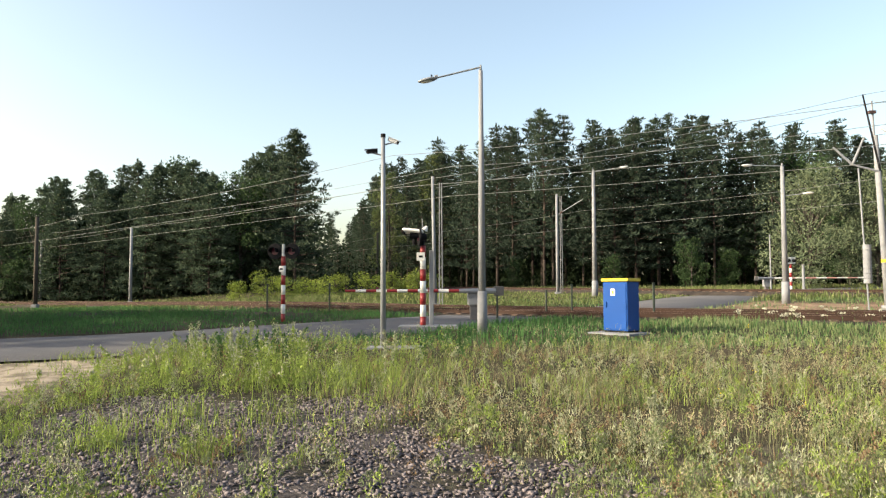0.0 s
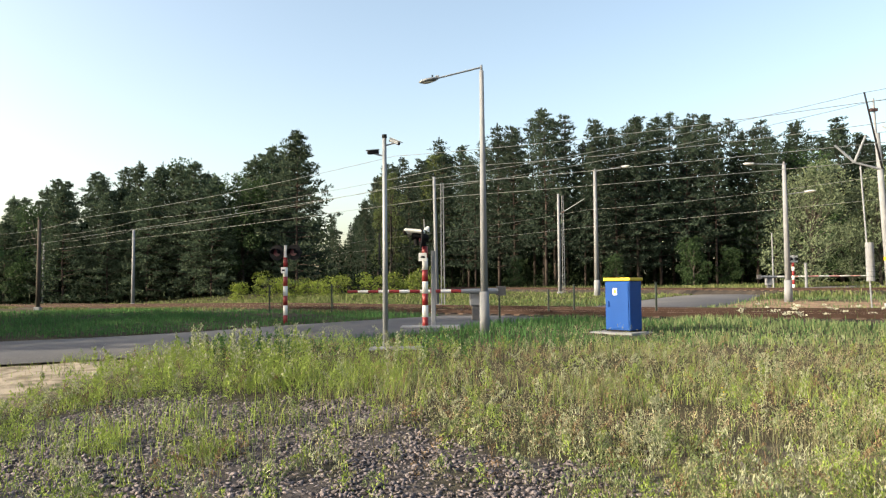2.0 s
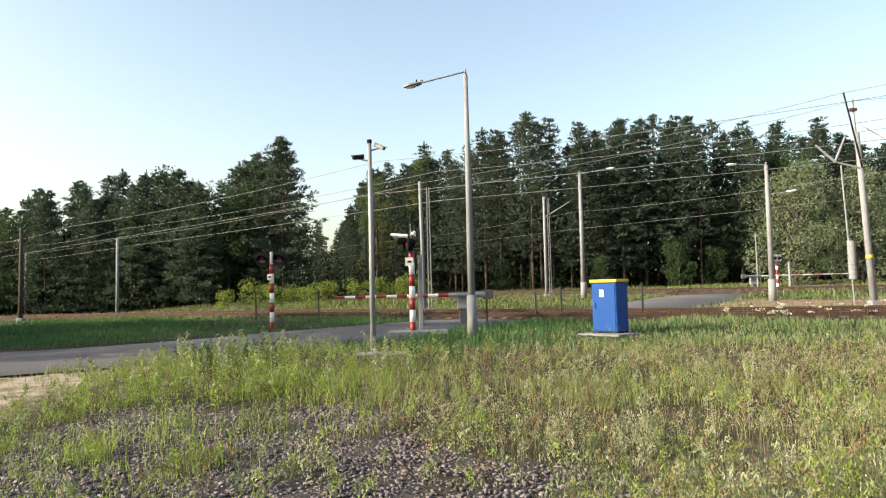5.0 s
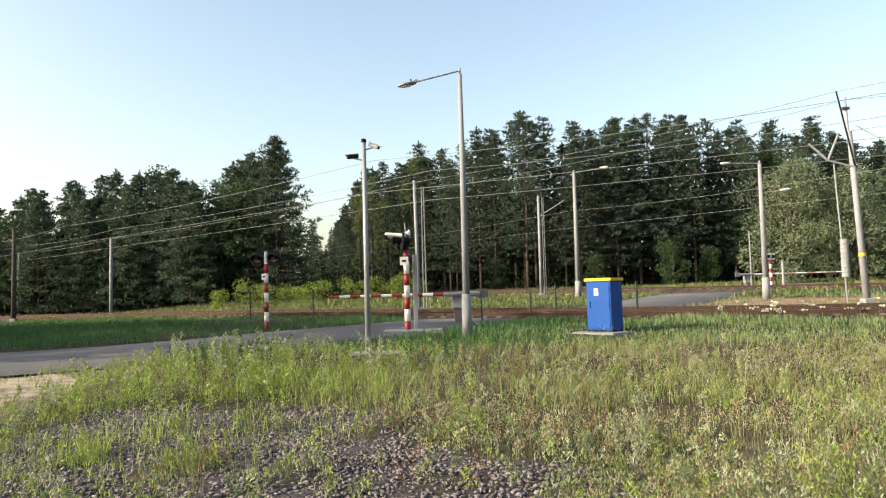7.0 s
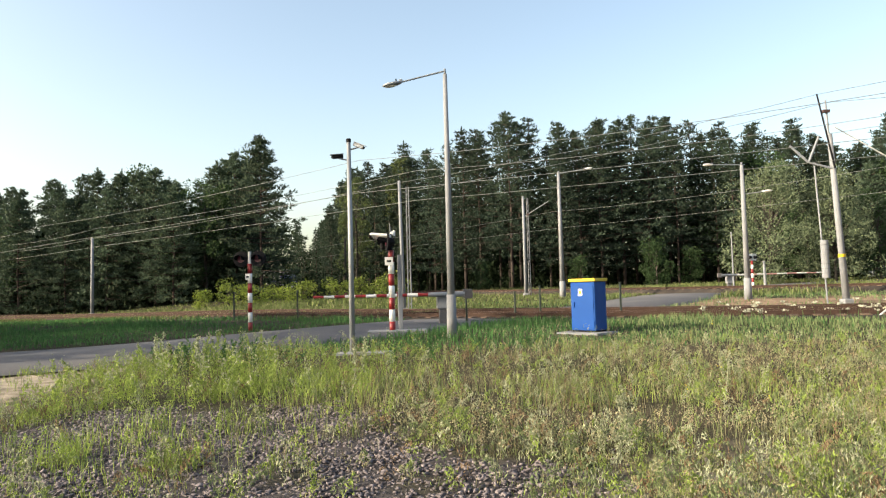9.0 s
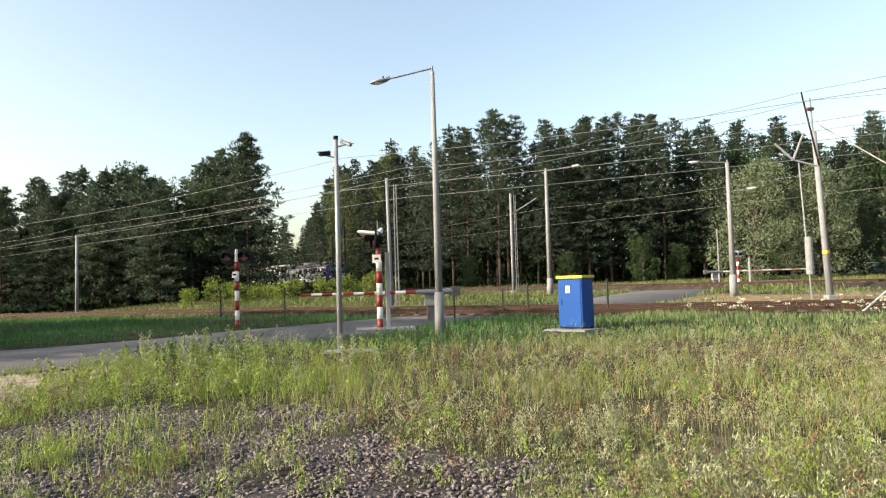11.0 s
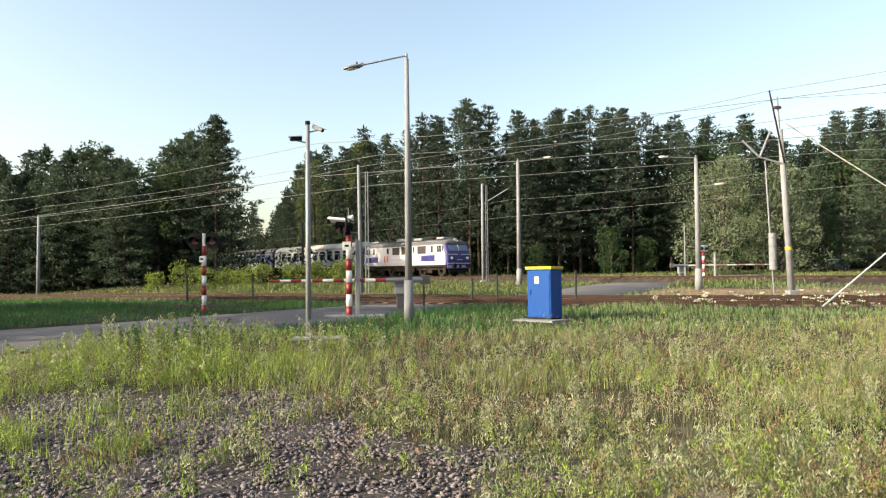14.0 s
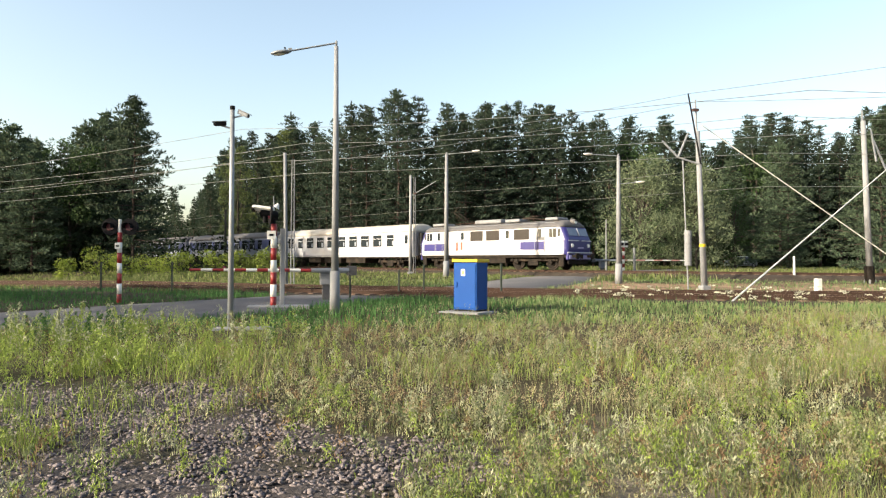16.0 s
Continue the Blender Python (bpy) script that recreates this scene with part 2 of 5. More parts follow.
def height(x, y):
    """The lie of the land."""
    x, y = np.atleast_1d(np.asarray(x, float)), np.atleast_1d(np.asarray(y, float))
    dn = off_line(NEAR_LINE, x, y)
    h = 0.40 * smooth01(5, 22, y)
    h += 0.42 * smooth01(3, 20, dn) + 0.55 * smooth01(20, 60, dn)
    h += 0.50 * smooth01(5, 22, dn) * smooth01(6, 22, -x) * (1 - smooth01(82, 104, y))
    h -= 0.40 * smooth01(5, 40, -x) * smooth01(28, 55, y) * (1 - smooth01(4, 30, dn))
    return h


def hz(x, y):
    return float(height(x, y)[0])


# ---- ground, road and railway ----
def make_ground():
    xs = np.unique(np.concatenate([np.linspace(-14, 16, 151), -14 - np.geomspace(0.3, 1500, 60), 16 + np.geomspace(0.3, 1500, 60)]))
    ys = np.unique(np.concatenate([np.linspace(2, 40, 160), np.linspace(40, 130, 60), 130 + np.geomspace(2, 2500, 30), 2 - np.geomspace(0.3, 800, 24)]))
    gx, gy = np.meshgrid(xs, ys)
    x, y = gx.ravel(), gy.ravel()
    z = height(x, y)
    # tyre ruts and small unevenness
    rnd = np.random.default_rng(5)
    z = z + rnd.normal(0, 0.012, len(z)) * (np.hypot(x, y) < 45)
    # the road and the track beds lie just above the ground
    z -= 0.10 * (1 - smooth01(2.2, 3.4, np.abs(off_line(ROAD, x, y)))) + 0.06 * (1 - smooth01(4, 6, np.abs(off_line(NEAR_LINE, x, y))))
    nx, ny = len(xs), len(ys)
    i = (np.arange(ny - 1)[:, None] * nx + np.arange(nx - 1)[None, :]).ravel()
    me = raw_mesh("ground", np.stack([x, y, z], 1), None, np.stack([i, i + 1, i + nx + 1, i + nx], 1), ground_material())
    mask = me.attributes.new("cover", "FLOAT_COLOR", "POINT")
    wob = 0.9 * np.sin(1.3 * x + 0.7) + 0.7 * np.sin(1.9 * y + 1.1 * x) + 0.5 * np.sin(3.1 * x - 2.3 * y)
    gravel = gravel_mask(x, y)
    dirt = 1 - smooth01(0.7, 2.6, np.abs(off_line(ROAD, x, y) + 3.4) + 0.3 * wob)
    dirt = np.maximum(dirt * (x < -5.5), 0.8 * (1 - smooth01(0.5, 1.6, np.hypot((x - 3.0) / 1.4, (y - 5.4)) + 0.15 * wob)))
    dirt = np.maximum(dirt, 1 - smooth01(0.6, 1.15, np.hypot((x + 8.1) / 2.5, (y - 10.7) / 3.0) + 0.12 * wob))
    dn = off_line(NEAR_LINE, x, y)
    sand = 0.9 * smooth01(3, 5, dn) * (1 - smooth01(11, 15, dn + wob)) * smooth01(11, 15, x) * (off_line(FAR_LINE, x, y) < -1)
    wood = smooth01(-2, 3, wood_mask(x, y))
    col = np.stack([gravel, dirt, wood, sand], 1).astype(np.float32)
    mask.data.foreach_set("color", col.ravel())
    for p in me.polygons:
        p.use_smooth = True
    return tagged(new("ground", me), "sandy meadow ground with patchy grass and gravel", "ground", kind="structure")


def gravel_mask(x, y):
    """The bare crushed-stone patch in the near meadow."""
    wob = 0.35 * np.sin(2.1 * x + 0.9) + 0.3 * np.sin(2.7 * y + 1.7 * x) + 0.25 * np.sin(5.3 * x - 4.1 * y)
    d = np.hypot((x + 1.75 + 0.10 * (y - 6)) / 2.35, (y - 6.2) / 3.1)
    d = np.minimum(d, np.hypot((x + 0.1) / 1.5, (y - 5.7) / 1.2))
    d = np.minimum(d, np.hypot((x + 3.3) / 1.6, (y - 7.6) / 2.4))
    tufts = np.sin(3.1 * x + 1.3 * y) * np.sin(2.3 * y - 1.9 * x + 0.7)
    return (1 - smooth01(0.80, 1.15, d + 0.28 * wob)) * (1 - 0.6 * smooth01(0.42, 0.72, tufts))


def wood_mask(x, y):
    """Metres inside the forest edge."""
    left = np.minimum(y - 70 - 0.0 * x, -off_line(FAR_LINE, x, y) - 6)
    right = off_line(FAR_LINE, x, y) - 10
    edge = y - (112 - 2.0 * np.clip(x, -10, 12))
    return np.where(off_line(FAR_LINE, x, y) < 0, left, np.minimum(right, edge))


def ground_material():
    m = bpy.data.materials.new("meadow soil")
    m.use_nodes = True
    n, l = m.node_tree.nodes, m.node_tree.links
    b = n["Principled BSDF"]
    b.inputs["Roughness"].default_value, b.inputs["Specular IOR Level"].default_value = 0.95, 0.1
    co = n.new("ShaderNodeTexCoord").outputs["Object"]
    at = n.new("ShaderNodeAttribute"); at.attribute_name = "cover"
    sep = n.new("ShaderNodeSeparateColor"); l.new(at.outputs["Color"], sep.inputs[0])

    def noise_mix(s, a, c, lo=0.4, hi=0.6):
        t = n.new("ShaderNodeTexNoise"); l.new(co, t.inputs["Vector"])
        t.inputs["Scale"].default_value, t.inputs["Detail"].default_value = s, 8
        r = n.new("ShaderNodeMapRange"); l.new(t.outputs[0], r.inputs[0])
        r.inputs[1].default_value, r.inputs[2].default_value = lo, hi
        x = n.new("ShaderNodeMix"); x.data_type = "RGBA"
        l.new(r.outputs[0], x.inputs["Factor"])
        for k, v in (("A", a), ("B", c)):
            if isinstance(v, tuple):
                x.inputs[k].default_value = (*v, 1)
            else:
                l.new(v, x.inputs[k])
        return x.outputs["Result"], t.outputs[0]

    def over(fac, a, c):
        x = n.new("ShaderNodeMix"); x.data_type = "RGBA"
        l.new(fac, x.inputs["Factor"]); l.new(a, x.inputs["A"]); l.new(c, x.inputs["B"])
        return x.outputs["Result"]
    g1, _ = noise_mix(0.5, (0.030, 0.031, 0.017), (0.058, 0.048, 0.031))
    g2, h = noise_mix(14.0, g1, (0.024, 0.021, 0.014), 0.45, 0.75)
    gr, _ = noise_mix(22.0, (0.030, 0.027, 0.028), (0.06, 0.054, 0.055))
    di, _ = noise_mix(3.0, (0.13, 0.11, 0.085), (0.27, 0.235, 0.19))
    wo, _ = noise_mix(0.8, (0.030, 0.034, 0.018), (0.055, 0.055, 0.028))
    c = over(sep.outputs[0], g2, gr)
    c = over(sep.outputs[1], c, di)
    ru, _ = noise_mix(1.6, (0.16, 0.105, 0.075), (0.27, 0.19, 0.135))
    c = over(at.outputs["Alpha"], c, ru)
    c = over(sep.outputs[2], c, wo)
    l.new(c, b.inputs["Base Color"])
    bp = n.new("ShaderNodeBump"); bp.inputs["Strength"].default_value, bp.inputs["Distance"].default_value = 0.6, 0.05
    l.new(h, bp.inputs["Height"]); l.new(bp.outputs[0], b.inputs["Normal"])
    return m


def ribbon(line, offsets, lift, material, name, smooth_z=9):
    """A strip along a line of the plan: offsets across (metres) and lifts over the land."""
    t = np.gradient(line, axis=0)
    t /= np.linalg.norm(t, axis=1)[:, None]
    nrm = np.stack([-t[:, 1], t[:, 0]], 1)
    z = height(line[:, 0], line[:, 1])
    k = np.ones(smooth_z) / smooth_z
    z = np.convolve(np.pad(z, smooth_z // 2, mode="edge"), k, "valid")
    v = np.concatenate([np.column_stack([line + nrm * o, z + u]) for o, u in zip(offsets, lift)])
    n, m = len(line), len(offsets)
    i = np.concatenate([np.arange(n - 1) + j * n for j in range(m - 1)])
    return raw_mesh(name, v, None, np.stack([i, i + 1, i + n + 1, i + n], 1)[:, ::-1], material)


def line_frame(line, s):
    """Place, height and heading at s metres along a line sampled every half metre."""
    k = s / 0.5
    p = np.array([np.interp(k, np.arange(len(line)), line[:, j]) for j in (0, 1)])
    a, c = line[max(int(k) - 3, 0)], line[min(int(k) + 4, len(line) - 1)]
    return p, hz(*p), math.degrees(math.atan2(c[1] - a[1], c[0] - a[0]))


def make_road():
    road = tagged(new("road", ribbon(ROAD, [-2.75, -2.6, 0, 2.6, 2.75], [-0.10, 0.015, 0.05, 0.015, -0.10], M["asphalt"], "road")),
                  "worn grey asphalt road over the level crossing", "road", kind="structure")
    return road


def make_track(line, across, name, label, first, last, rise=0.0):
    """Ballast bed, two rails of their own and sleepers; first, last: the stretch with single sleepers, metres along."""
    t = np.gradient(line, axis=0)
    t /= np.linalg.norm(t, axis=1)[:, None]
    own = line + np.stack([-t[:, 1], t[:, 0]], 1) * across
    track = thing(name, Matrix.Identity(4), label, "railway track", kind="structure")
    bed = new("ballast", ribbon(own, [-2.0 - rise, -1.4, 1.4, 2.0 + rise], [-0.12, 0.06 + rise, 0.06 + rise, -0.12], M["ballast"], "ballast"))
    bed.parent = track
    for side in (-0.755, 0.755):
        r = new("rail", ribbon(own, [side - 0.07, side - 0.035, side - 0.035, side + 0.035, side + 0.035, side + 0.07], [h + rise for h in (0.07, 0.10, 0.22, 0.22, 0.10, 0.07)], M["rail"], "rail"))
        r.parent = track
        top = new("rail_head", ribbon(own, [side - 0.03, side + 0.03], [0.224 + rise, 0.224 + rise], M["railtop"], "rail_head"))
        top.parent = r
    sl = to_mesh(B((0, 0, 0), (0.25, 2.5, 0.14), 0.015), "sleeper", M["sleeper"])
    for k in range(int((last - first) / 0.62)):
        p, z, a = line_frame(own, first + k * 0.62)
        s = new("sleeper", sl)
        s.parent = track
        s.matrix_basis = pose(p[0], p[1], z + 0.03 + rise, 0, 0, a)
    return track


# ---- posts, lamps, signals ----
def lamp_post(x, y, top, arms, label, r=(0.135, 0.055), concrete="concrete", head_mat="galv"):
    """arms: (reach in x, reach in y, height of the head, height of the foot of the arm)."""
    z = hz(x, y) - 0.05
    t = thing("street_lamp", pose(x, y, z), label, "street lamp", "street lamps at the crossing")
    h = top - z
    part("sleeve", C((0, 0, 0), (0, 0, 1.15), r[0] * 1.0, r[0] * 0.9, 14), M[concrete], t, smooth=True)
    part("pole", cyl(C((0, 0, 1.1), (0, 0, h - 0.12), r[0] * 0.72, r[1], 14), (0, 0, h - 0.12), (0, 0, h + 0.03), r[1] * 0.6, r[1] * 0.5, 10), M[concrete], t, smooth=True)
    for ax, ay, hh, ha in arms:
        a, b = Vector((0, 0, ha - z)), Vector((ax, ay, hh - z))
        d = (b - a)
        bm = C(a, a + d * 0.78, 0.024, 0.022, 8)
        part("arm", bm, M["galv"], t)
        yaw = math.degrees(math.atan2(ay, ax))
        pitch = -math.degrees(math.atan2(d.z, math.hypot(ax, ay)))
        bm = bmesh.new()
        bmesh.ops.create_uvsphere(bm, u_segments=14, v_segments=8, radius=1.0, matrix=Matrix.Diagonal((0.27, 0.13, 0.06, 1)))
        head = part("lamp_head", bm, M[head_mat], t, "oval lamp head", True)
        head.matrix_basis = Matrix.Translation(a + d * 0.86) @ pose(0, 0, 0, 0, pitch * 0.8, yaw)
        bm = bmesh.new()
        bmesh.ops.create_uvsphere(bm, u_segments=12, v_segments=6, radius=1.0, matrix=Matrix.Translation((0.03, 0, -0.02)) @ Matrix.Diagonal((0.19, 0.10, 0.055, 1)))
        part("lamp_glass", bm, M["lamp_glass"], head, "clear glass cover", True)
        part("bracket", B((-0.24, 0, 0.04), (0.10, 0.05, 0.09), 0.01), M["galv"], head)
        part("photocell", C((-0.12, 0, 0.05), (-0.12, 0, 0.12), 0.02, 0.02, 8), M["black"], head)
    return t


def cctv_post(x, y, top):
    z = hz(x, y) - 0.05
    t = thing("camera_post", pose(x, y, z), "slim galvanised post with two surveillance cameras on a slab", "post")
    h = top - z
    part("pole", C((0, 0, 0), (0, 0, h - 0.03), 0.062, 0.045, 12), M["galv"], t, smooth=True)
    part("cap", C((0, 0, h - 0.05), (0, 0, h + 0.03), 0.055, 0.055, 10), M["black"], t)
    part("slab", B((0.25, -0.05, 0.04), (1.3, 0.5, 0.08), 0.01), M["concrete"], t, "grey concrete slab")
    for p, yaw, tilt in (((-0.24, 0, h - 0.36), 190, 6), ((0.22, 0, h - 0.13), -15, 24)):
        c = part("surveillance_camera", B((0, 0, 0), (0.24, 0.09, 0.08), 0.012), M["galv"] if p[0] > 0 else M["black"], t, "boxy camera housing")
        c.matrix_basis = pose(*p, 0, tilt, yaw)
        part("sunshield", B((0.02, 0, 0.048), (0.29, 0.11, 0.012)), M["galv"], c)
        part("lens", C((0.12, 0, 0), (0.14, 0, 0), 0.03), M["black"], c)
        part("bracket", C((0, 0, p[2] - 0.09), (p[0], 0, p[2] - 0.03), 0.018, 0.018, 8), M["galv"], t)
    return t


def banded_post(t, h, first="red", r=0.075):
    """Red and white bands, each its own piece."""
    n = 7
    for k in range(n):
        part("band", C((0, 0, h * k / n), (0, 0, h * (k + 1) / n), r, r, 14), M["red" if (k % 2 == 0) == (first == "red") else "white"], t,
             "red band" if (k % 2 == 0) == (first == "red") else "white band", True)


def signal_disc(t, c, yaw, back=False):
    d = part("signal_light", cyl(C((0, 0, 0), (0, 0.06, 0), 0.265, 0.265, 24), (0, 0.06, 0), (0, 0.22, 0), 0.13, 0.10, 14), M["black"], t, "round black signal light")
    d.matrix_basis = pose(*c, 0, 0, yaw)
    part("lens", C((0, -0.015, 0), (0, 0.004, 0), 0.12, 0.12, 16), M["lens"], d, "dark red lens")
    bm = bmesh.new()
    n = 12
    for k in range(n):
        a0, a1 = math.pi * (k / n) * 1.2 - 0.3, math.pi * ((k + 1) / n) * 1.2 - 0.3
        v = [bm.verts.new((0.125 * math.cos(a), y, 0.125 * math.sin(a))) for a, y in ((a0, 0), (a1, 0), (a1, -0.24), (a0, -0.24))]
        bm.faces.new(v)
    bmesh.ops.solidify(bm, geom=bm.faces[:], thickness=0.006)
    part("hood", bm, M["black"], d)


def crossing_signal(x, y):
    z = hz(x, y) - 0.04
    t = thing("crossing_signal", pose(x, y, z, 0, 0, -12), "red and white banded signal post with two black lamp discs", "signal", "crossing signals")
    banded_post(t, 2.25)
    part("head_post", C((0, 0, 2.25), (0, 0, 2.66), 0.06, 0.05, 12), M["white"], t)
    part("crossbar", B((0, 0.05, 2.42), (0.62, 0.05, 0.05)), M["black"], t)
    for sx in (-0.30, 0.30):
        signal_disc(t, (sx, -0.02, 2.42), 0)
    part("number_plate", B((-0.03, -0.09, 1.82), (0.17, 0.012, 0.2), 0.003), M["white"], t, "small white plate with dark bar")
    part("plate_bar", B((-0.03, -0.099, 1.82), (0.10, 0.005, 0.05)), M["black"], t)


def barrier_signal(x, y):
    z = hz(x, y) - 0.04
    t = thing("crossing_signal", pose(x, y, z), "red and white banded signal post with hooded grey lamp heads", "signal", "crossing signals")
    banded_post(t, 2.42, r=0.088)
    part("head_post", C((0, 0, 2.42), (0, 0, 2.95), 0.05, 0.04, 12), M["black"], t)
    part("bell_rod", C((0.0, 0, 2.9), (-0.02, 0, 3.22), 0.022, 0.012, 8), M["galv"], t)
    for sy in (-0.30, 0.30):
        signal_disc(t, (-0.12, sy, 2.66), -78)
        h = part("hood_shield", B((0, 0, 0), (0.62, 0.34, 0.11), 0.04), M["white"], t, "pale grey hood seen from the side")
        h.matrix_basis = pose(-0.28, sy, 2.84, 0, 6, 0)
        part("hood_lip", B((-0.29, 0, -0.05), (0.09, 0.33, 0.09), 0.02), M["t_under"], h)
    part("bell", C((0.05, 0, 2.88), (0.12, 0, 3.0), 0.10, 0.03, 12), M["white"], t)
    part("lower_lamp", C((-0.24, -0.1, 2.45), (-0.24, -0.1, 2.66), 0.07, 0.06, 10), M["black"], t)
    part("number_plate", B((-0.06, -0.125, 2.1), (0.24, 0.012, 0.24), 0.003), M["white"], t, "small white plate with dark bar")
    part("plate_bar", B((-0.06, -0.135, 2.1), (0.12, 0.005, 0.06)), M["black"], t)
    u = thing("grey_post", pose(x + 0.24, y + 0.25, z), "plain weathered grey square post beside the signal", "post")
    part("pole", B((0, 0, 1.15), (0.13, 0.13, 2.3), 0.015), M["concrete"], u)
    s = B((0, 0, 0), (1.7, 0.8, 0.10), 0.01)
    whole("slab", s, M["concrete"], pose(x + 0.15, y - 0.1, z + 0.05), "pale concrete slab round the signal post", "slab")


def barrier(x, y, end, arm_z, n, first_red=True, red_mat="red", name="lifting barrier lowered across the road, red and white arm"):
    z = hz(x, y) - 0.04
    t = thing("level_crossing_barrier", pose(x, y, z), name, "barrier", "crossing barriers")
    part("pedestal", B((0, 0, 0.32), (0.26, 0.26, 0.64), 0.02), M["t_grey"], t)
    part("drive_box", B((0, 0.02, 0.82), (0.42, 0.40, 0.52), 0.04), M["concrete"], t, "grey machine housing")
    part("lid", B((0, 0.02, 1.10), (0.46, 0.44, 0.05), 0.02), M["galv"], t)
    a = Vector((0, -0.24, arm_z - z))
    b = Vector((end[0] - x, end[1] - y, arm_z + 0.02 - z))
    u = (b - a).normalized()
    part("arm_root", C(a + u * -0.75, a + u * 0.5, 0.10, 0.07, 8), M["galv"], t, "grey arm clamp")
    part("counterweight", B(a + u * -0.85, (0.34, 0.12, 0.32), 0.02), M["t_grey"], t)
    L = (b - a).length
    arm = part("arm", C(a + u * 0.5, b, 0.035, 0.025, 8), M["white"], t)
    cut = [0.5 + (L - 0.5) * k / n for k in range(n + 1)]
    for k in range(n):
        red = (k % 2 == 0) == first_red
        q = part("arm_band", C(a + u * cut[k], a + u * cut[k + 1], 0.062 - 0.02 * k / n, 0.061 - 0.02 * (k + 1) / n, 10), M[red_mat if red else "white"], arm, "red band" if red else "white band")
    for k in (0.35, 0.75):
        part("arm_lamp", C(a + u * L * k + Vector((0, 0, 0.06)), a + u * L * k + Vector((0, 0, 0.12)), 0.05, 0.05, 10), M["lens"], arm)
    return t


def cabinet():
    x, y = 4.63, 18.33
    z = hz(x, y)
    t = thing("equipment_cabinet", pose(x, y, z, 0, 0, -47), "bright blue steel trackside cabinet with yellow lid", "cabinet")
    t.scale = (0.94, 0.94, 1.06)
    part("body", B((0, 0, 0.66), (0.78, 0.58, 1.18), 0.012), M["blue"], t)
    d = part("door", B((0, -0.296, 0.66), (0.70, 0.016, 1.10), 0.006), M["blue"], t, "blue steel door")
    part("handle", B((-0.27, -0.318, 0.70), (0.03, 0.03, 0.14), 0.006), M["blue"], d)
    for hzz in (0.25, 0.66, 1.07):
        part("hinge", C((0.345, -0.306, hzz - 0.04), (0.345, -0.306, hzz + 0.04), 0.014, 0.014, 8), M["blue"], d)
    part("warning_label", B((-0.06, -0.309, 1.0), (0.13, 0.006, 0.17)), M["white"], d, "small white warning label")
    part("label_mark", B((-0.06, -0.314, 1.0), (0.07, 0.004, 0.08)), M["yellow"], d)
    part("lid", B((0, 0, 1.30), (0.86, 0.66, 0.075), 0.012), M["yellow"], t, "yellow overhanging lid")
    part("plinth", B((0, 0, 0.045), (0.74, 0.54, 0.09)), M["black"], t)
    whole("slab", B((0, 0, 0), (1.25, 1.0, 0.10), 0.01), M["concrete"], pose(x - 0.1, y - 0.1, z - 0.02, 0, 0, -47), "pale concrete slab under the cabinet", "slab")


def fence_posts():
    for x, y, h in ((-8.3, 33.2, 1.35), (-5.2, 32.2, 1.35), (-0.55, 28.4, 1.2), (1.95, 25.4, 1.15), (4.1, 28.0, 1.05), (5.1, 27.9, 1.25), (7.75, 25.9, 1.3)):
        t = thing("fence_post", pose(x, y, hz(x, y) - 0.05), "thin dark green steel fence post in the grass", "fence post", "fence posts by the track")
        part("post", B((0, 0, h / 2), (0.07, 0.07, h), 0.008), M["fence"], t)
        part("cap", B((0, 0, h + 0.015), (0.085, 0.085, 0.03), 0.008), M["fence"], t)


def mast(x, y, top, lean=(0, 0), lattice=False, arm=None, dark=False, base_z=None, r=0.17):
    """Concrete catenary mast; arm: (dx, dy, z at the mast, z at its end)."""
    z = hz(x, y) - 0.05 if base_z is None else base_z
    h = top - z
    t = thing("catenary_mast", pose(x, y, z), "pale concrete overhead line mast beside the track" if not dark else "dark weathered overhead line mast by the trees", "mast", "overhead line masts")
    q = Vector((lean[0], lean[1], h))
    mm = M["bark_grey"] if dark else M["concrete"]
    if lattice:
        for dx in (-0.085, 0.085):
            part("upright", cyl(bmesh.new(), (dx, 0, 0), (dx * 0.7 + lean[0], lean[1], h), 0.03, 0.025, 6), mm, t)
        for k in range(int(h / 0.6)):
            z0 = 0.3 + k * 0.6
            part("lattice_bar", C((-0.08, 0, z0), (0.08, 0, z0 + 0.28), 0.014, 0.018, 5), mm, t)
    else:
        part("pole", C((0, 0, 0), q, r, r * 0.7, 12), mm, t, smooth=True)
        part("base_block", B((0, 0, 0.1), (0.44, 0.44, 0.34), 0.03), M["concrete"], t)
    if arm:
        dx, dy, za, ze = arm
        part("bracket_tube", C((lean[0] * 0.8, 0, za - z), (dx, dy, ze - z), 0.04, 0.03, 8), M["galv"], t, "pale bracket tube")
        part("insulator", C((lean[0] * 0.8 + dx * 0.12, dy * 0.12, za - z + (ze - za) * 0.12), (dx * 0.22, dy * 0.22, za - z + (ze - za) * 0.22), 0.07, 0.07, 8), M["insul"], t)
    return t


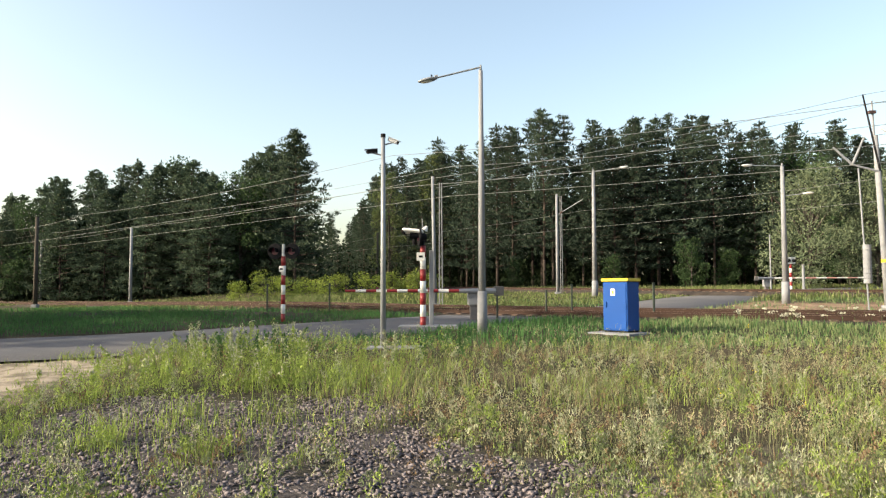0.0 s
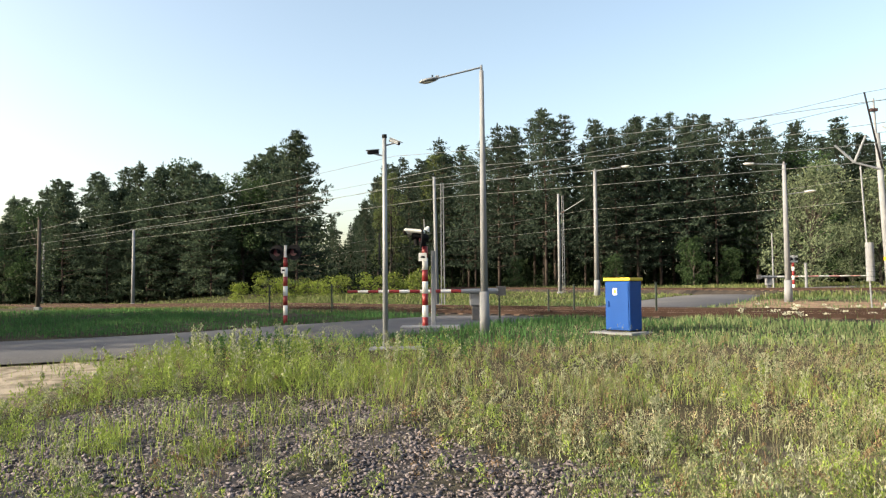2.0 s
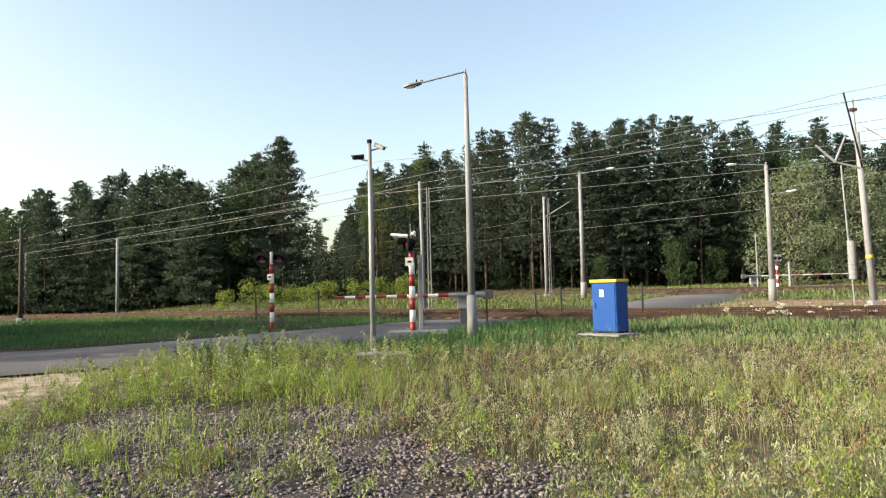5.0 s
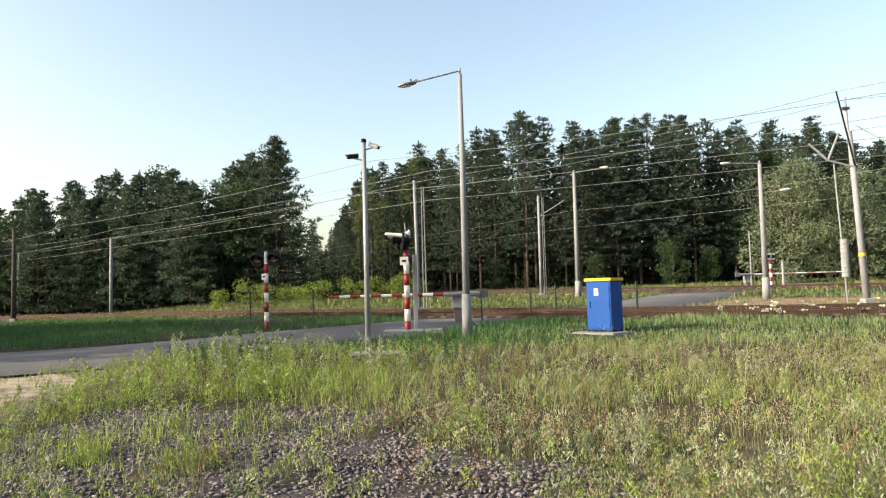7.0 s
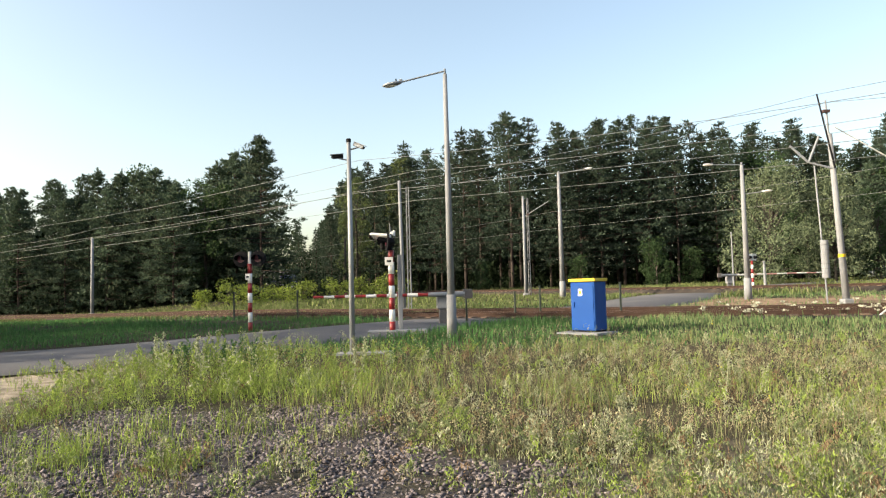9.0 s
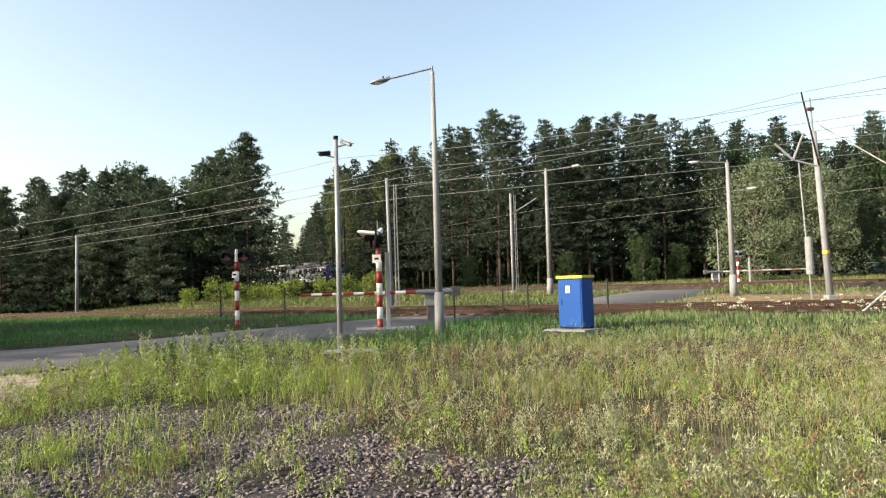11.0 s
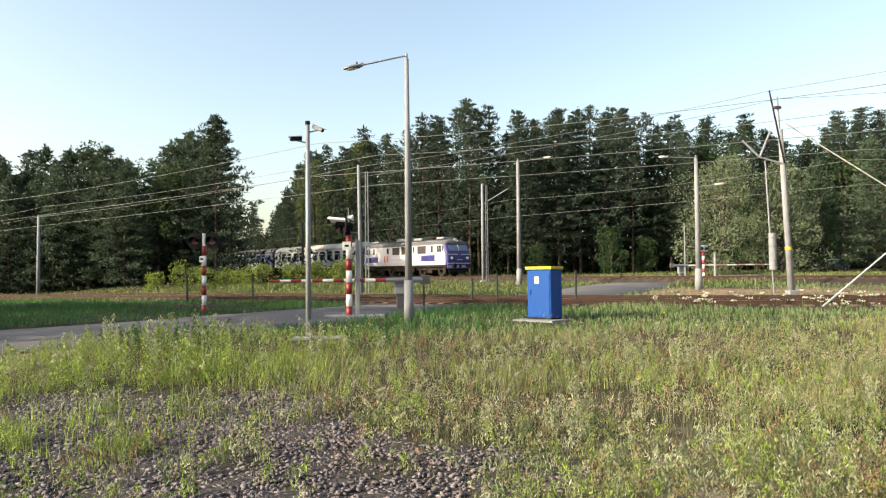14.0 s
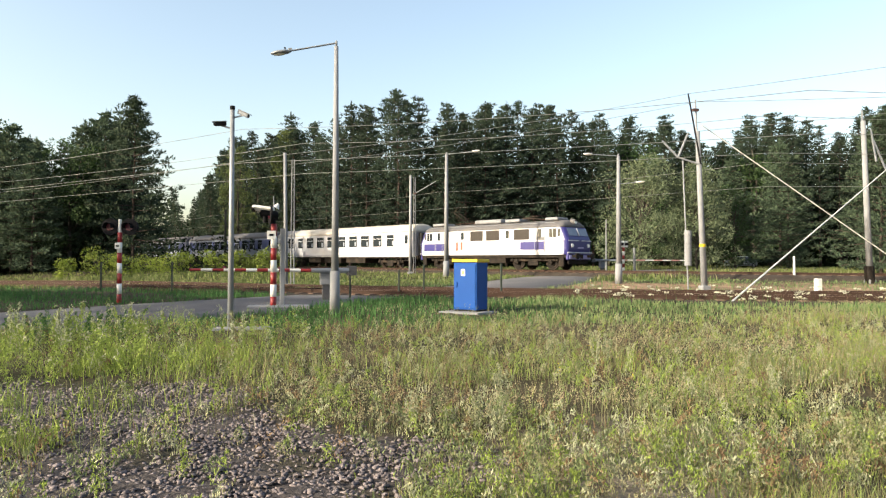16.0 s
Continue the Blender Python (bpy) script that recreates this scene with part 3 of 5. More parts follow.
def wire(name, pts, sag, r=0.0105, label="overhead line wire strung between masts", parent=None):
    cu = bpy.data.curves.new(name, "CURVE")
    cu.dimensions = "3D"
    cu.bevel_depth, cu.bevel_resolution = r, 0
    sp = cu.splines.new("POLY")
    out = []
    for a, b in zip(pts[:-1], pts[1:]):
        a, b = Vector(a), Vector(b)
        for k in range(12):
            f = k / 12
            p = a.lerp(b, f)
            p.z -= sag * 4 * f * (1 - f)
            out.append(p)
    out.append(Vector(pts[-1]))
    sp.points.add(len(out) - 1)
    for q, p in zip(sp.points, out):
        q.co = (*p, 1)
    cu.materials.append(M["wire"])
    # stored as a plain mesh
    tmp = bpy.data.objects.new(name, cu)
    me = bpy.data.meshes.new_from_object(tmp)
    bpy.data.objects.remove(tmp)
    ob = new(name, me)
    return tagged(ob, label, "wire", "overhead wires")


# ---- train ----
def rings(bm, levels, keep=None, cap=False, corner=0.35, seg=4):
    """A rounded box lofted through levels (z, half length, half width, corner radius)."""
    loops = []
    for z, L, W, c in levels:
        pts = []
        for sx, sy, a0 in ((1, 1, 0), (-1, 1, 90), (-1, -1, 180), (1, -1, 270)):
            for k in range(seg + 1):
                a = radians(a0 + 90 * k / seg)
                pts.append((sx * (L - c) + c * math.cos(a), sy * (W - c) + c * math.sin(a), z))
        # extra cuts along the sides, so that the ends part cleanly
        loops.append([bm.verts.new(p) for p in pts])
    for a, b in zip(loops[:-1], loops[1:]):
        n = len(a)
        for i in range(n):
            f = (a[i], a[(i + 1) % n], b[(i + 1) % n], b[i])
            mid = sum((v.co for v in f), Vector()) / 4
            if keep is None or keep(mid):
                bm.faces.new(f)
    if cap:
        bm.faces.new(loops[-1])
        bm.faces.new(loops[0][::-1])
    loose = [v for v in bm.verts if not v.link_faces]
    bmesh.ops.delete(bm, geom=loose, context="VERTS")
    return bm


def panel(t, name, x0, x1, z0, z1, m, y=1.475, label="", thick=0.02, both=True, bevel=0.0):
    for s in ((-1, 1) if both else (-1,)):
        part(name, B(((x0 + x1) / 2, s * y, (z0 + z1) / 2), (x1 - x0, thick, z1 - z0), bevel), M[m], t, label)


WHEELSETS = []


def bogie(t, x, base, r, name="bogie"):
    b = part(name, B((0, 0, 0), (0.1, 0.1, 0.1)), M["t_under"], t, "dark dusty bogie")
    b.data = bogie_mesh(base, r)
    b.matrix_basis = pose(x, 0, 0)
    for dx in (-base / 2, base / 2):
        bm = C((0, -0.82, 0), (0, 0.82, 0), 0.09, 0.09, 10)
        for s in (-1, 1):
            cyl(bm, (0, s * 0.70, 0), (0, s * 0.83, 0), r, r, 22)
            cyl(bm, (0, s * 0.83, 0), (0, s * 0.86, 0), r * 0.8, r * 0.75, 22)
            for k in range(4):
                a = k * math.pi / 2
                box(bm, (0.55 * r * math.cos(a), s * 0.865, 0.55 * r * math.sin(a)), (0.16, 0.02, 0.16))
        w = part("wheelset", bm, M["t_under"], b, "steel wheelset")
        w.matrix_basis = pose(dx, 0, r)
        WHEELSETS.append((w, dx, r))
    return b


def bogie_mesh(base, r):
    bm = bmesh.new()
    for s in (-1, 1):
        box(bm, (0, s * 1.02, r + 0.12), (base + 1.3, 0.14, 0.22), 0.03)
        for dx in (-base / 2, base / 2):
            box(bm, (dx, s * 1.05, r), (0.34, 0.24, 0.36), 0.04)
            cyl(bm, (dx - 0.34, s * 1.06, r + 0.05), (dx - 0.34, s * 1.06, r + 0.42), 0.09, 0.09, 8)
            cyl(bm, (dx + 0.34, s * 1.06, r + 0.05), (dx + 0.34, s * 1.06, r + 0.42), 0.09, 0.09, 8)
        box(bm, (0, s * 1.04, r - 0.1), (0.9, 0.18, 0.4), 0.03)
    box(bm, (0, 0, r + 0.1), (0.5, 2.0, 0.3), 0.03)
    return to_mesh(bm, "bogie", M["t_under"])


def loco():
    t = thing("locomotive", Matrix.Identity(4), "white electric locomotive with violet-blue cab ends and raised pantograph", "locomotive")
    side = [(1.13, 7.40, 1.44, 0.28), (1.5, 7.48, 1.47, 0.30), (2.2, 7.48, 1.48, 0.34), (2.42, 7.38, 1.48, 0.36), (3.12, 7.08, 1.46, 0.40)]
    part("body", rings(bmesh.new(), side, lambda c: abs(c.x) < 6.9), M["t_white"], t, smooth=False)
    part("cab_front", rings(bmesh.new(), side, lambda c: c.x >= 6.9), M["t_blue"], t, "violet-blue cab front")
    part("cab_rear", rings(bmesh.new(), side, lambda c: c.x <= -6.9), M["t_blue"], t, "violet-blue cab rear")
    part("roof", rings(bmesh.new(), [(3.12, 7.09, 1.47, 0.40), (3.30, 7.0, 1.40, 0.4), (3.50, 6.85, 1.15, 0.4), (3.64, 6.7, 0.75, 0.4), (3.68, 6.5, 0.4, 0.3)], cap=True), M["t_grey"], t, "dusty grey roof", True)
    part("underframe", B((0, 0, 1.02), (14.6, 2.7, 0.24), 0.03), M["t_under"], t)
    part("sole_bar", B((0, 0, 1.17), (14.1, 2.965, 0.10), 0.01), M["t_white"], t)
    # side windows, doors and grilles, alike on both sides
    for x0, x1 in ((-1.6, -0.28), (0.05, 1.38), (2.78, 4.2)):
        for s in (-1, 1):
            g = part("louvre", B(((x0 + x1) / 2, s * 1.478, 2.66), (x1 - x0, 0.03, 0.80), 0.01), M["t_louvre"], t, "brown ventilation grille")
            for k in range(6):
                part("slat", B(((x0 + x1) / 2, s * 1.498, 2.34 + 0.128 * k), (x1 - x0 - 0.06, 0.016, 0.03)), M["t_louvre"], g)
            part("frame", B(((x0 + x1) / 2, s * 1.480, 2.66), (x1 - x0 + 0.10, 0.02, 0.90), 0.01), M["t_white"], g)
    for x0 in (-2.62, 2.0):
        panel(t, "window", x0, x0 + 0.30, 2.40, 3.0, "glass", 1.478, bevel=0.008)
    for sgn in (1, -1):
        a, b = sorted((sgn * 5.0, sgn * 5.28))
        panel(t, "door_window", a, b, 2.40, 3.02, "glass", 1.485, bevel=0.008)
        a, b = sorted((sgn * 4.8, sgn * 5.48))
        panel(t, "cab_door", a, b, 1.25, 3.08, "t_white", 1.474, "cab side door", 0.012)
        for xx in (4.72, 5.56):
            panel(t, "handrail", sgn * xx - 0.015, sgn * xx + 0.015, 1.3, 2.5, "galv", 1.50, thick=0.03)
        a, b = sorted((sgn * 5.95, sgn * 6.55))
        panel(t, "cab_window", a, b, 2.38, 3.02, "glass", 1.482, bevel=0.01)
        panel(t, "window_bar", sgn * 6.25 - 0.02, sgn * 6.25 + 0.02, 2.38, 3.02, "t_white", 1.494)
        a, b = sorted((sgn * 6.68, sgn * 6.86))
        panel(t, "cab_window", a, b, 2.45, 2.98, "glass", 1.482, bevel=0.01)
    # livery bands
    panel(t, "livery_band", -6.9, -5.5, 1.50, 2.10, "t_blue", 1.480, "violet-blue livery band", 0.01)
    panel(t, "livery_band", -5.46, -4.4, 1.50, 2.10, "t_blue", 1.4815, "violet-blue livery band", 0.01)
    for k in range(5):
        panel(t, "livery_fade", 2.5 + 0.3 * k, 2.8 + 0.3 * k, 1.55 - 0.012 * k, 2.05 + 0.012 * k, "t_lilac" if k < 3 else "t_blue", 1.480, "fading lilac livery band", 0.01)
    panel(t, "livery_band", 4.0, 5.5, 1.50, 2.10, "t_blue", 1.4815, "violet-blue livery band", 0.01)
    panel(t, "livery_stripe", 5.6, 6.9, 1.98, 2.06, "t_lilac", 1.480, thick=0.01)
    panel(t, "livery_stripe", 5.6, 6.9, 1.70, 1.76, "t_lilac", 1.480, thick=0.01)
    for k, (xx, z0, z1) in enumerate(((-3.05, 1.5, 2.2), (-2.55, 1.55, 2.2))):
        for s in (-1, 1):
            part("emblem", B((xx, s * 1.484, (z0 + z1) / 2), (0.20, 0.016, z1 - z0)), M["t_orange"], t, "plain orange emblem stroke")
    panel(t, "lettering_bar", -2.0, 0.8, 1.68, 1.78, "t_lilac", 1.479, "faint lettering bar", 0.01)
    # cab ends
    for sgn in (1, -1):
        for sy in (-1, 1):
            w = part("windscreen", B((0, 0, 0), (0.03, 1.05, 0.60), 0.01), M["screen"], t, "cab windscreen pane")
            w.matrix_basis = pose(sgn * 7.26, sy * 0.60, 2.76, 0, -sgn * 23, 0)
            fr = part("windscreen_frame", B((0, 0, 0), (0.022, 1.13, 0.68), 0.01), M["t_blue"], t)
            fr.matrix_basis = pose(sgn * 7.255, sy * 0.60, 2.76, 0, -sgn * 23, 0)
            lamp = part("headlight", C((sgn * 7.40, sy * 0.95, 1.78), (sgn * 7.55, sy * 0.95, 1.78), 0.16, 0.14, 14), M["t_white"], t, "round white headlight")
            part("lamp_glass", C((sgn * 7.545, sy * 0.95, 1.78), (sgn * 7.56, sy * 0.95, 1.78), 0.11, 0.11, 14), M["lamp_glass"], lamp)
            bf = part("buffer", C((sgn * 7.35, sy * 0.88, 1.02), (sgn * 7.85, sy * 0.88, 1.02), 0.10, 0.10, 12), M["t_under"], t)
            part("buffer_head", C((sgn * 7.85, sy * 0.88, 1.02), (sgn * 7.92, sy * 0.88, 1.02), 0.23, 0.22, 16), M["t_under"], bf)
            part("stripe", B((sgn * 7.49, sy * 0.75, 2.14), (0.02, 1.2, 0.07)), M["t_white"], t, "white front stripe")
        part("window_post", B((sgn * 7.30, 0, 2.78), (0.05, 0.10, 0.6), 0.01, 0, 0, -sgn * 23), M["t_white"], t)
        part("buffer_beam", B((sgn * 7.36, 0, 0.98), (0.22, 2.7, 0.46), 0.03), M["t_blue"], t)
        part("front_skirt", B((sgn * 7.30, 0, 0.62), (0.10, 2.3, 0.36), 0.02), M["t_under"], t)
        part("front_sill", B((sgn * 7.46, 0, 1.27), (0.10, 2.8, 0.09), 0.02), M["t_white"], t)
        part("bumper_plate", B((sgn * 7.49, 0, 0.95), (0.05, 2.5, 0.26), 0.02), M["t_lilac"], t, "pale lilac bumper plate")
        part("plate_bar", B((sgn * 7.525, 0, 1.62), (0.02, 0.7, 0.1)), M["t_lilac"], t)
        top = part("top_light", C((sgn * 6.75, 0, 3.60), (sgn * 7.12, 0, 3.52), 0.20, 0.17, 14), M["t_grey"], t, "roof headlight")
        part("lamp_glass", C((sgn * 7.11, 0, 3.52), (sgn * 7.13, 0, 3.52), 0.14, 0.14, 14), M["lamp_glass"], top)
        part("coupling", B((sgn * 7.55, 0, 1.0), (0.35, 0.12, 0.3), 0.03), M["t_under"], t)
        part("step", B((sgn * 6.9, -1.3, 0.62), (0.4, 0.2, 0.7), 0.02), M["t_under"], t)
    # roof gear
    for x0, x1, h in ((-1.6, 1.1, 0.30), (1.5, 2.9, 0.24), (-6.4, -5.0, 0.20), (5.2, 6.3, 0.22)):
        part("roof_box", B(((x0 + x1) / 2, -0.35, 3.66 + h / 2), (x1 - x0, 1.3, h), 0.05), M["concrete"], t, "grey roof equipment box")
    for k in range(7):
        part("roof_insulator", C((-4.6 + 1.55 * k, 0.55, 3.6), (-4.6 + 1.55 * k, 0.55, 3.92), 0.06, 0.05, 8), M["insul"], t)
    part("roof_conductor", C((-4.7, 0.55, 3.92), (5.0, 0.55, 3.92), 0.025, 0.025, 6), M["rail"], t)
    for s in (-1, 1):
        part("roof_rail", C((-6.3, s * 1.25, 3.48), (6.3, s * 1.25, 3.48), 0.02, 0.02, 6), M["galv"], t)
    pantograph(t, -3.6, 1.75)
    pantograph(t, 3.9, 0.22)
    for x in (-4.25, 4.25):
        bogie(t, x, 3.05, 0.625)
    part("equipment_box", B((0, 0, 0.78), (3.6, 2.5, 0.62), 0.05), M["t_under"], t, "dusty underfloor equipment box")
    lengthen(t, 1.085)
    return t


def lengthen(t, k):
    """Stretch a vehicle along its run, but keep the wheels round."""
    for o in t.children_recursive:
        if o.name.startswith("wheelset"):
            continue
        o.data.transform(Matrix.Diagonal((k, 1, 1, 1)))
        o.matrix_basis.translation.x *= k
    WHEELSETS[:] = [(w, dx * k, r) for w, dx, r in WHEELSETS]


def pantograph(t, x, up):
    p = part("pantograph", box(B((x, 0, 3.82), (1.9, 0.08, 0.06)), (x, 0, 3.80), (0.08, 1.2, 0.06)), M["rail"], t, "thin pantograph frame")
    for s in (-0.28, 0.28):
        base, knee, top = (x + 0.5, s * 1.3, 3.86), (x - 1.0, s * 0.9, 3.88 + up * 0.55), (x, s * 0.6, 3.92 + up)
        if up < 1:
            knee = (x - 1.3, s * 0.9, 3.9 + up * 0.3)
        part("lower_arm", C(base, knee, 0.05, 0.045, 6), M["t_under"], p)
        part("upper_arm", C(knee, top, 0.04, 0.032, 6), M["t_under"], p)
        part("guide_rod", C((x - 0.5, s * 0.4, 3.86), (knee[0] + 0.12, s * 0.6, knee[2] - 0.06), 0.018, 0.018, 5), M["rail"], p)
    for d in (-0.12, 0.12):
        part("contact_strip", C((x + d, -0.85, 3.92 + up), (x + d, 0.85, 3.92 + up), 0.025, 0.025, 6), M["rail"], p)


def coach(style):
    white = style == "white"
    t = thing("passenger_coach", Matrix.Identity(4), "white passenger coach with dark windows and pale roof" if white else "grey-blue passenger coach with a navy window band", "railway coach", "coaches of the train")
    body = M["t_white"] if white else M["t_silver"]
    part("body", rings(bmesh.new(), [(1.02, 12.1, 1.40, 0.12), (1.3, 12.15, 1.43, 0.12), (3.25, 12.15, 1.42, 0.12)]), body, t)
    part("roof", rings(bmesh.new(), [(3.25, 12.16, 1.43, 0.12), (3.5, 12.15, 1.34, 0.12), (3.75, 12.1, 1.10, 0.12), (3.95, 12.0, 0.7, 0.12), (4.03, 11.9, 0.3, 0.1)], cap=True), M["t_cream"] if white else M["t_grey"], t, "weathered curved roof", True)
    part("underframe", B((0, 0, 0.98), (24.0, 2.6, 0.16), 0.02), M["t_under"], t)
    if not white:
        panel(t, "window_band", -11.0, 11.0, 2.0, 3.05, "t_navy", 1.432, "navy window band", 0.01)
    panel(t, "sill_stripe", -11.9, 11.9, 1.12, 1.18, "t_silver" if white else "t_navy", 1.43, thick=0.01)
    for k in range(10):
        x = -9.0 + 2.0 * k
        for s in (-1, 1):
            w = part("window", B((x, s * 1.438, 2.52), (1.30 if 1 < k < 9 else 1.0, 0.02, 1.06), 0.008), M["glass"], t, "dark coach window")
            part("vent_frame", B((x, s * 1.450, 2.72), (1.24 if 1 < k < 9 else 0.95, 0.012, 0.05)), body, w)
            part("blind", B((x + 0.4, s * 1.449, 2.30), (0.22, 0.006, 0.40)), M["t_silver"], w)
    for sgn in (-1, 1):
        for s in (-1, 1):
            d = part("door", B((sgn * 11.35, s * 1.433, 2.12), (0.85, 0.02, 1.95), 0.01), body if white else M["t_navy"], t, "coach end door")
            part("door_window", B((sgn * 11.35, s * 1.447, 2.6), (0.42, 0.014, 0.75), 0.01), M["glass"], d)
            part("handrail", C((sgn * 10.82, s * 1.46, 1.3), (sgn * 10.82, s * 1.46, 2.4), 0.015, 0.015, 6), M["galv"], d)
            part("step", B((sgn * 11.35, s * 1.3, 0.7), (0.8, 0.22, 0.05)), M["t_under"], t)
            bf = part("buffer", C((sgn * 12.1, s * 0.88, 1.02), (sgn * 12.55, s * 0.88, 1.02), 0.1, 0.1, 10), M["t_under"], t)
            part("buffer_head", C((sgn * 12.55, s * 0.88, 1.02), (sgn * 12.6, s * 0.88, 1.02), 0.22, 0.22, 14), M["t_under"], bf)
        part("gangway", B((sgn * 12.35, 0, 2.1), (0.42, 1.3, 2.2), 0.08), M["rubber"], t, "black gangway bellows")
        part("end_wall", B((sgn * 12.1, 0, 2.3), (0.10, 2.7, 2.4), 0.02), body, t)
    for x0, x1 in ((-5.5, -3.2), (-2.4, 0.6), (1.5, 4.8)):
        part("equipment_box", B(((x0 + x1) / 2, 0, 0.68), (x1 - x0, 2.5, 0.52), 0.04), M["t_under"], t)
    for k in range(6):
        part("roof_vent", B((-9 + 3.6 * k, 0, 4.05), (0.5, 0.4, 0.12), 0.03), M["t_grey"], t)
    for x in (-8.6, 8.6):
        bogie(t, x, 2.5, 0.46)
    return t


def parked_car(x, y, yaw):
    t = thing("car", pose(x, y, hz(x, y), 0, 0, yaw), "silver-blue hatchback parked by the far trees", "car")
    bm = rings(bmesh.new(), [(0.28, 2.0, 0.80, 0.3), (0.55, 2.08, 0.86, 0.35), (0.80, 2.02, 0.85, 0.4), (0.92, 1.9, 0.80, 0.4)], cap=True)
    part("body", bm, M["car"], t, smooth=True)
    part("cabin", rings(bmesh.new(), [(0.90, 1.35, 0.76, 0.3), (1.2, 1.12, 0.66, 0.3), (1.38, 0.9, 0.58, 0.3)]), M["glass"], t, "dark glazed cabin")
    part("roof", rings(bmesh.new(), [(1.36, 0.95, 0.62, 0.3), (1.45, 0.8, 0.5, 0.3)], cap=True), M["car"], t, smooth=True)
    for dx in (-1.25, 1.25):
        for s in (-1, 1):
            w = part("wheel", C((dx, s * 0.66, 0.31), (dx, s * 0.88, 0.31), 0.31, 0.31, 18), M["rubber"], t)
            part("rim", C((dx, s * 0.87, 0.31), (dx, s * 0.89, 0.31), 0.19, 0.17, 12), M["galv"], w)
    for s in (-0.6, 0.6):
        part("headlight", B((2.02, s, 0.68), (0.1, 0.3, 0.12), 0.03), M["lamp_glass"], t)
        part("tail_light", B((-2.02, s, 0.75), (0.1, 0.25, 0.15), 0.03), M["red"], t)


# ---- plants ----
RNG = np.random.default_rng(11)


def unit(v):
    return v / np.maximum(np.linalg.norm(v, axis=-1, keepdims=True), 1e-9)


def leaf_cards(name, centres, out, length, width, material, rng, spread=0.7, face=None):
    """Small kite-shaped leaves or needle tufts at centres, pointing roughly outwards."""
    n = len(centres)
    d = unit(out + rng.normal(0, spread, (n, 3)))
    s = unit(np.cross(d, rng.normal(0, 1, (n, 3)) if face is None else face + rng.normal(0, 0.45, (n, 3))))
    ln = length * rng.uniform(0.6, 1.35, n)[:, None]
    w = width * rng.uniform(0.7, 1.3, n)[:, None]
    base = centres - d * ln * 0.5
    v = np.stack([base, base + d * ln * 0.45 + s * w * 0.5, base + d * ln, base + d * ln * 0.45 - s * w * 0.5], 1).reshape(-1, 3)
    q = np.arange(n)[:, None] * 4 + np.arange(4)[None, :]
    return raw_mesh(name, v, None, q, material)


def tree_thing(name, label, category, group, trunk_bm, crown_me, bark):
    t = thing(name, Matrix.Identity(4), label, category, group)
    part("trunk", trunk_bm, M[bark], t, smooth=True)
    c = new("crown", crown_me)
    c.parent = t
    return t


def trunk_mesh(h, r, rng, limbs, wob=0.25):
    bm = bmesh.new()
    pts = [Vector((rng.normal(0, wob) * k / 6, rng.normal(0, wob) * k / 6, h * k / 6 - 0.3 * (k == 0))) for k in range(7)]
    for k in range(6):
        cyl(bm, pts[k], pts[k + 1], r * (1 - 0.14 * k), r * (1 - 0.14 * (k + 1)), 7)
    for a, b, rr in limbs:
        cyl(bm, a, b, rr, rr * 0.35, 4)
    return bm


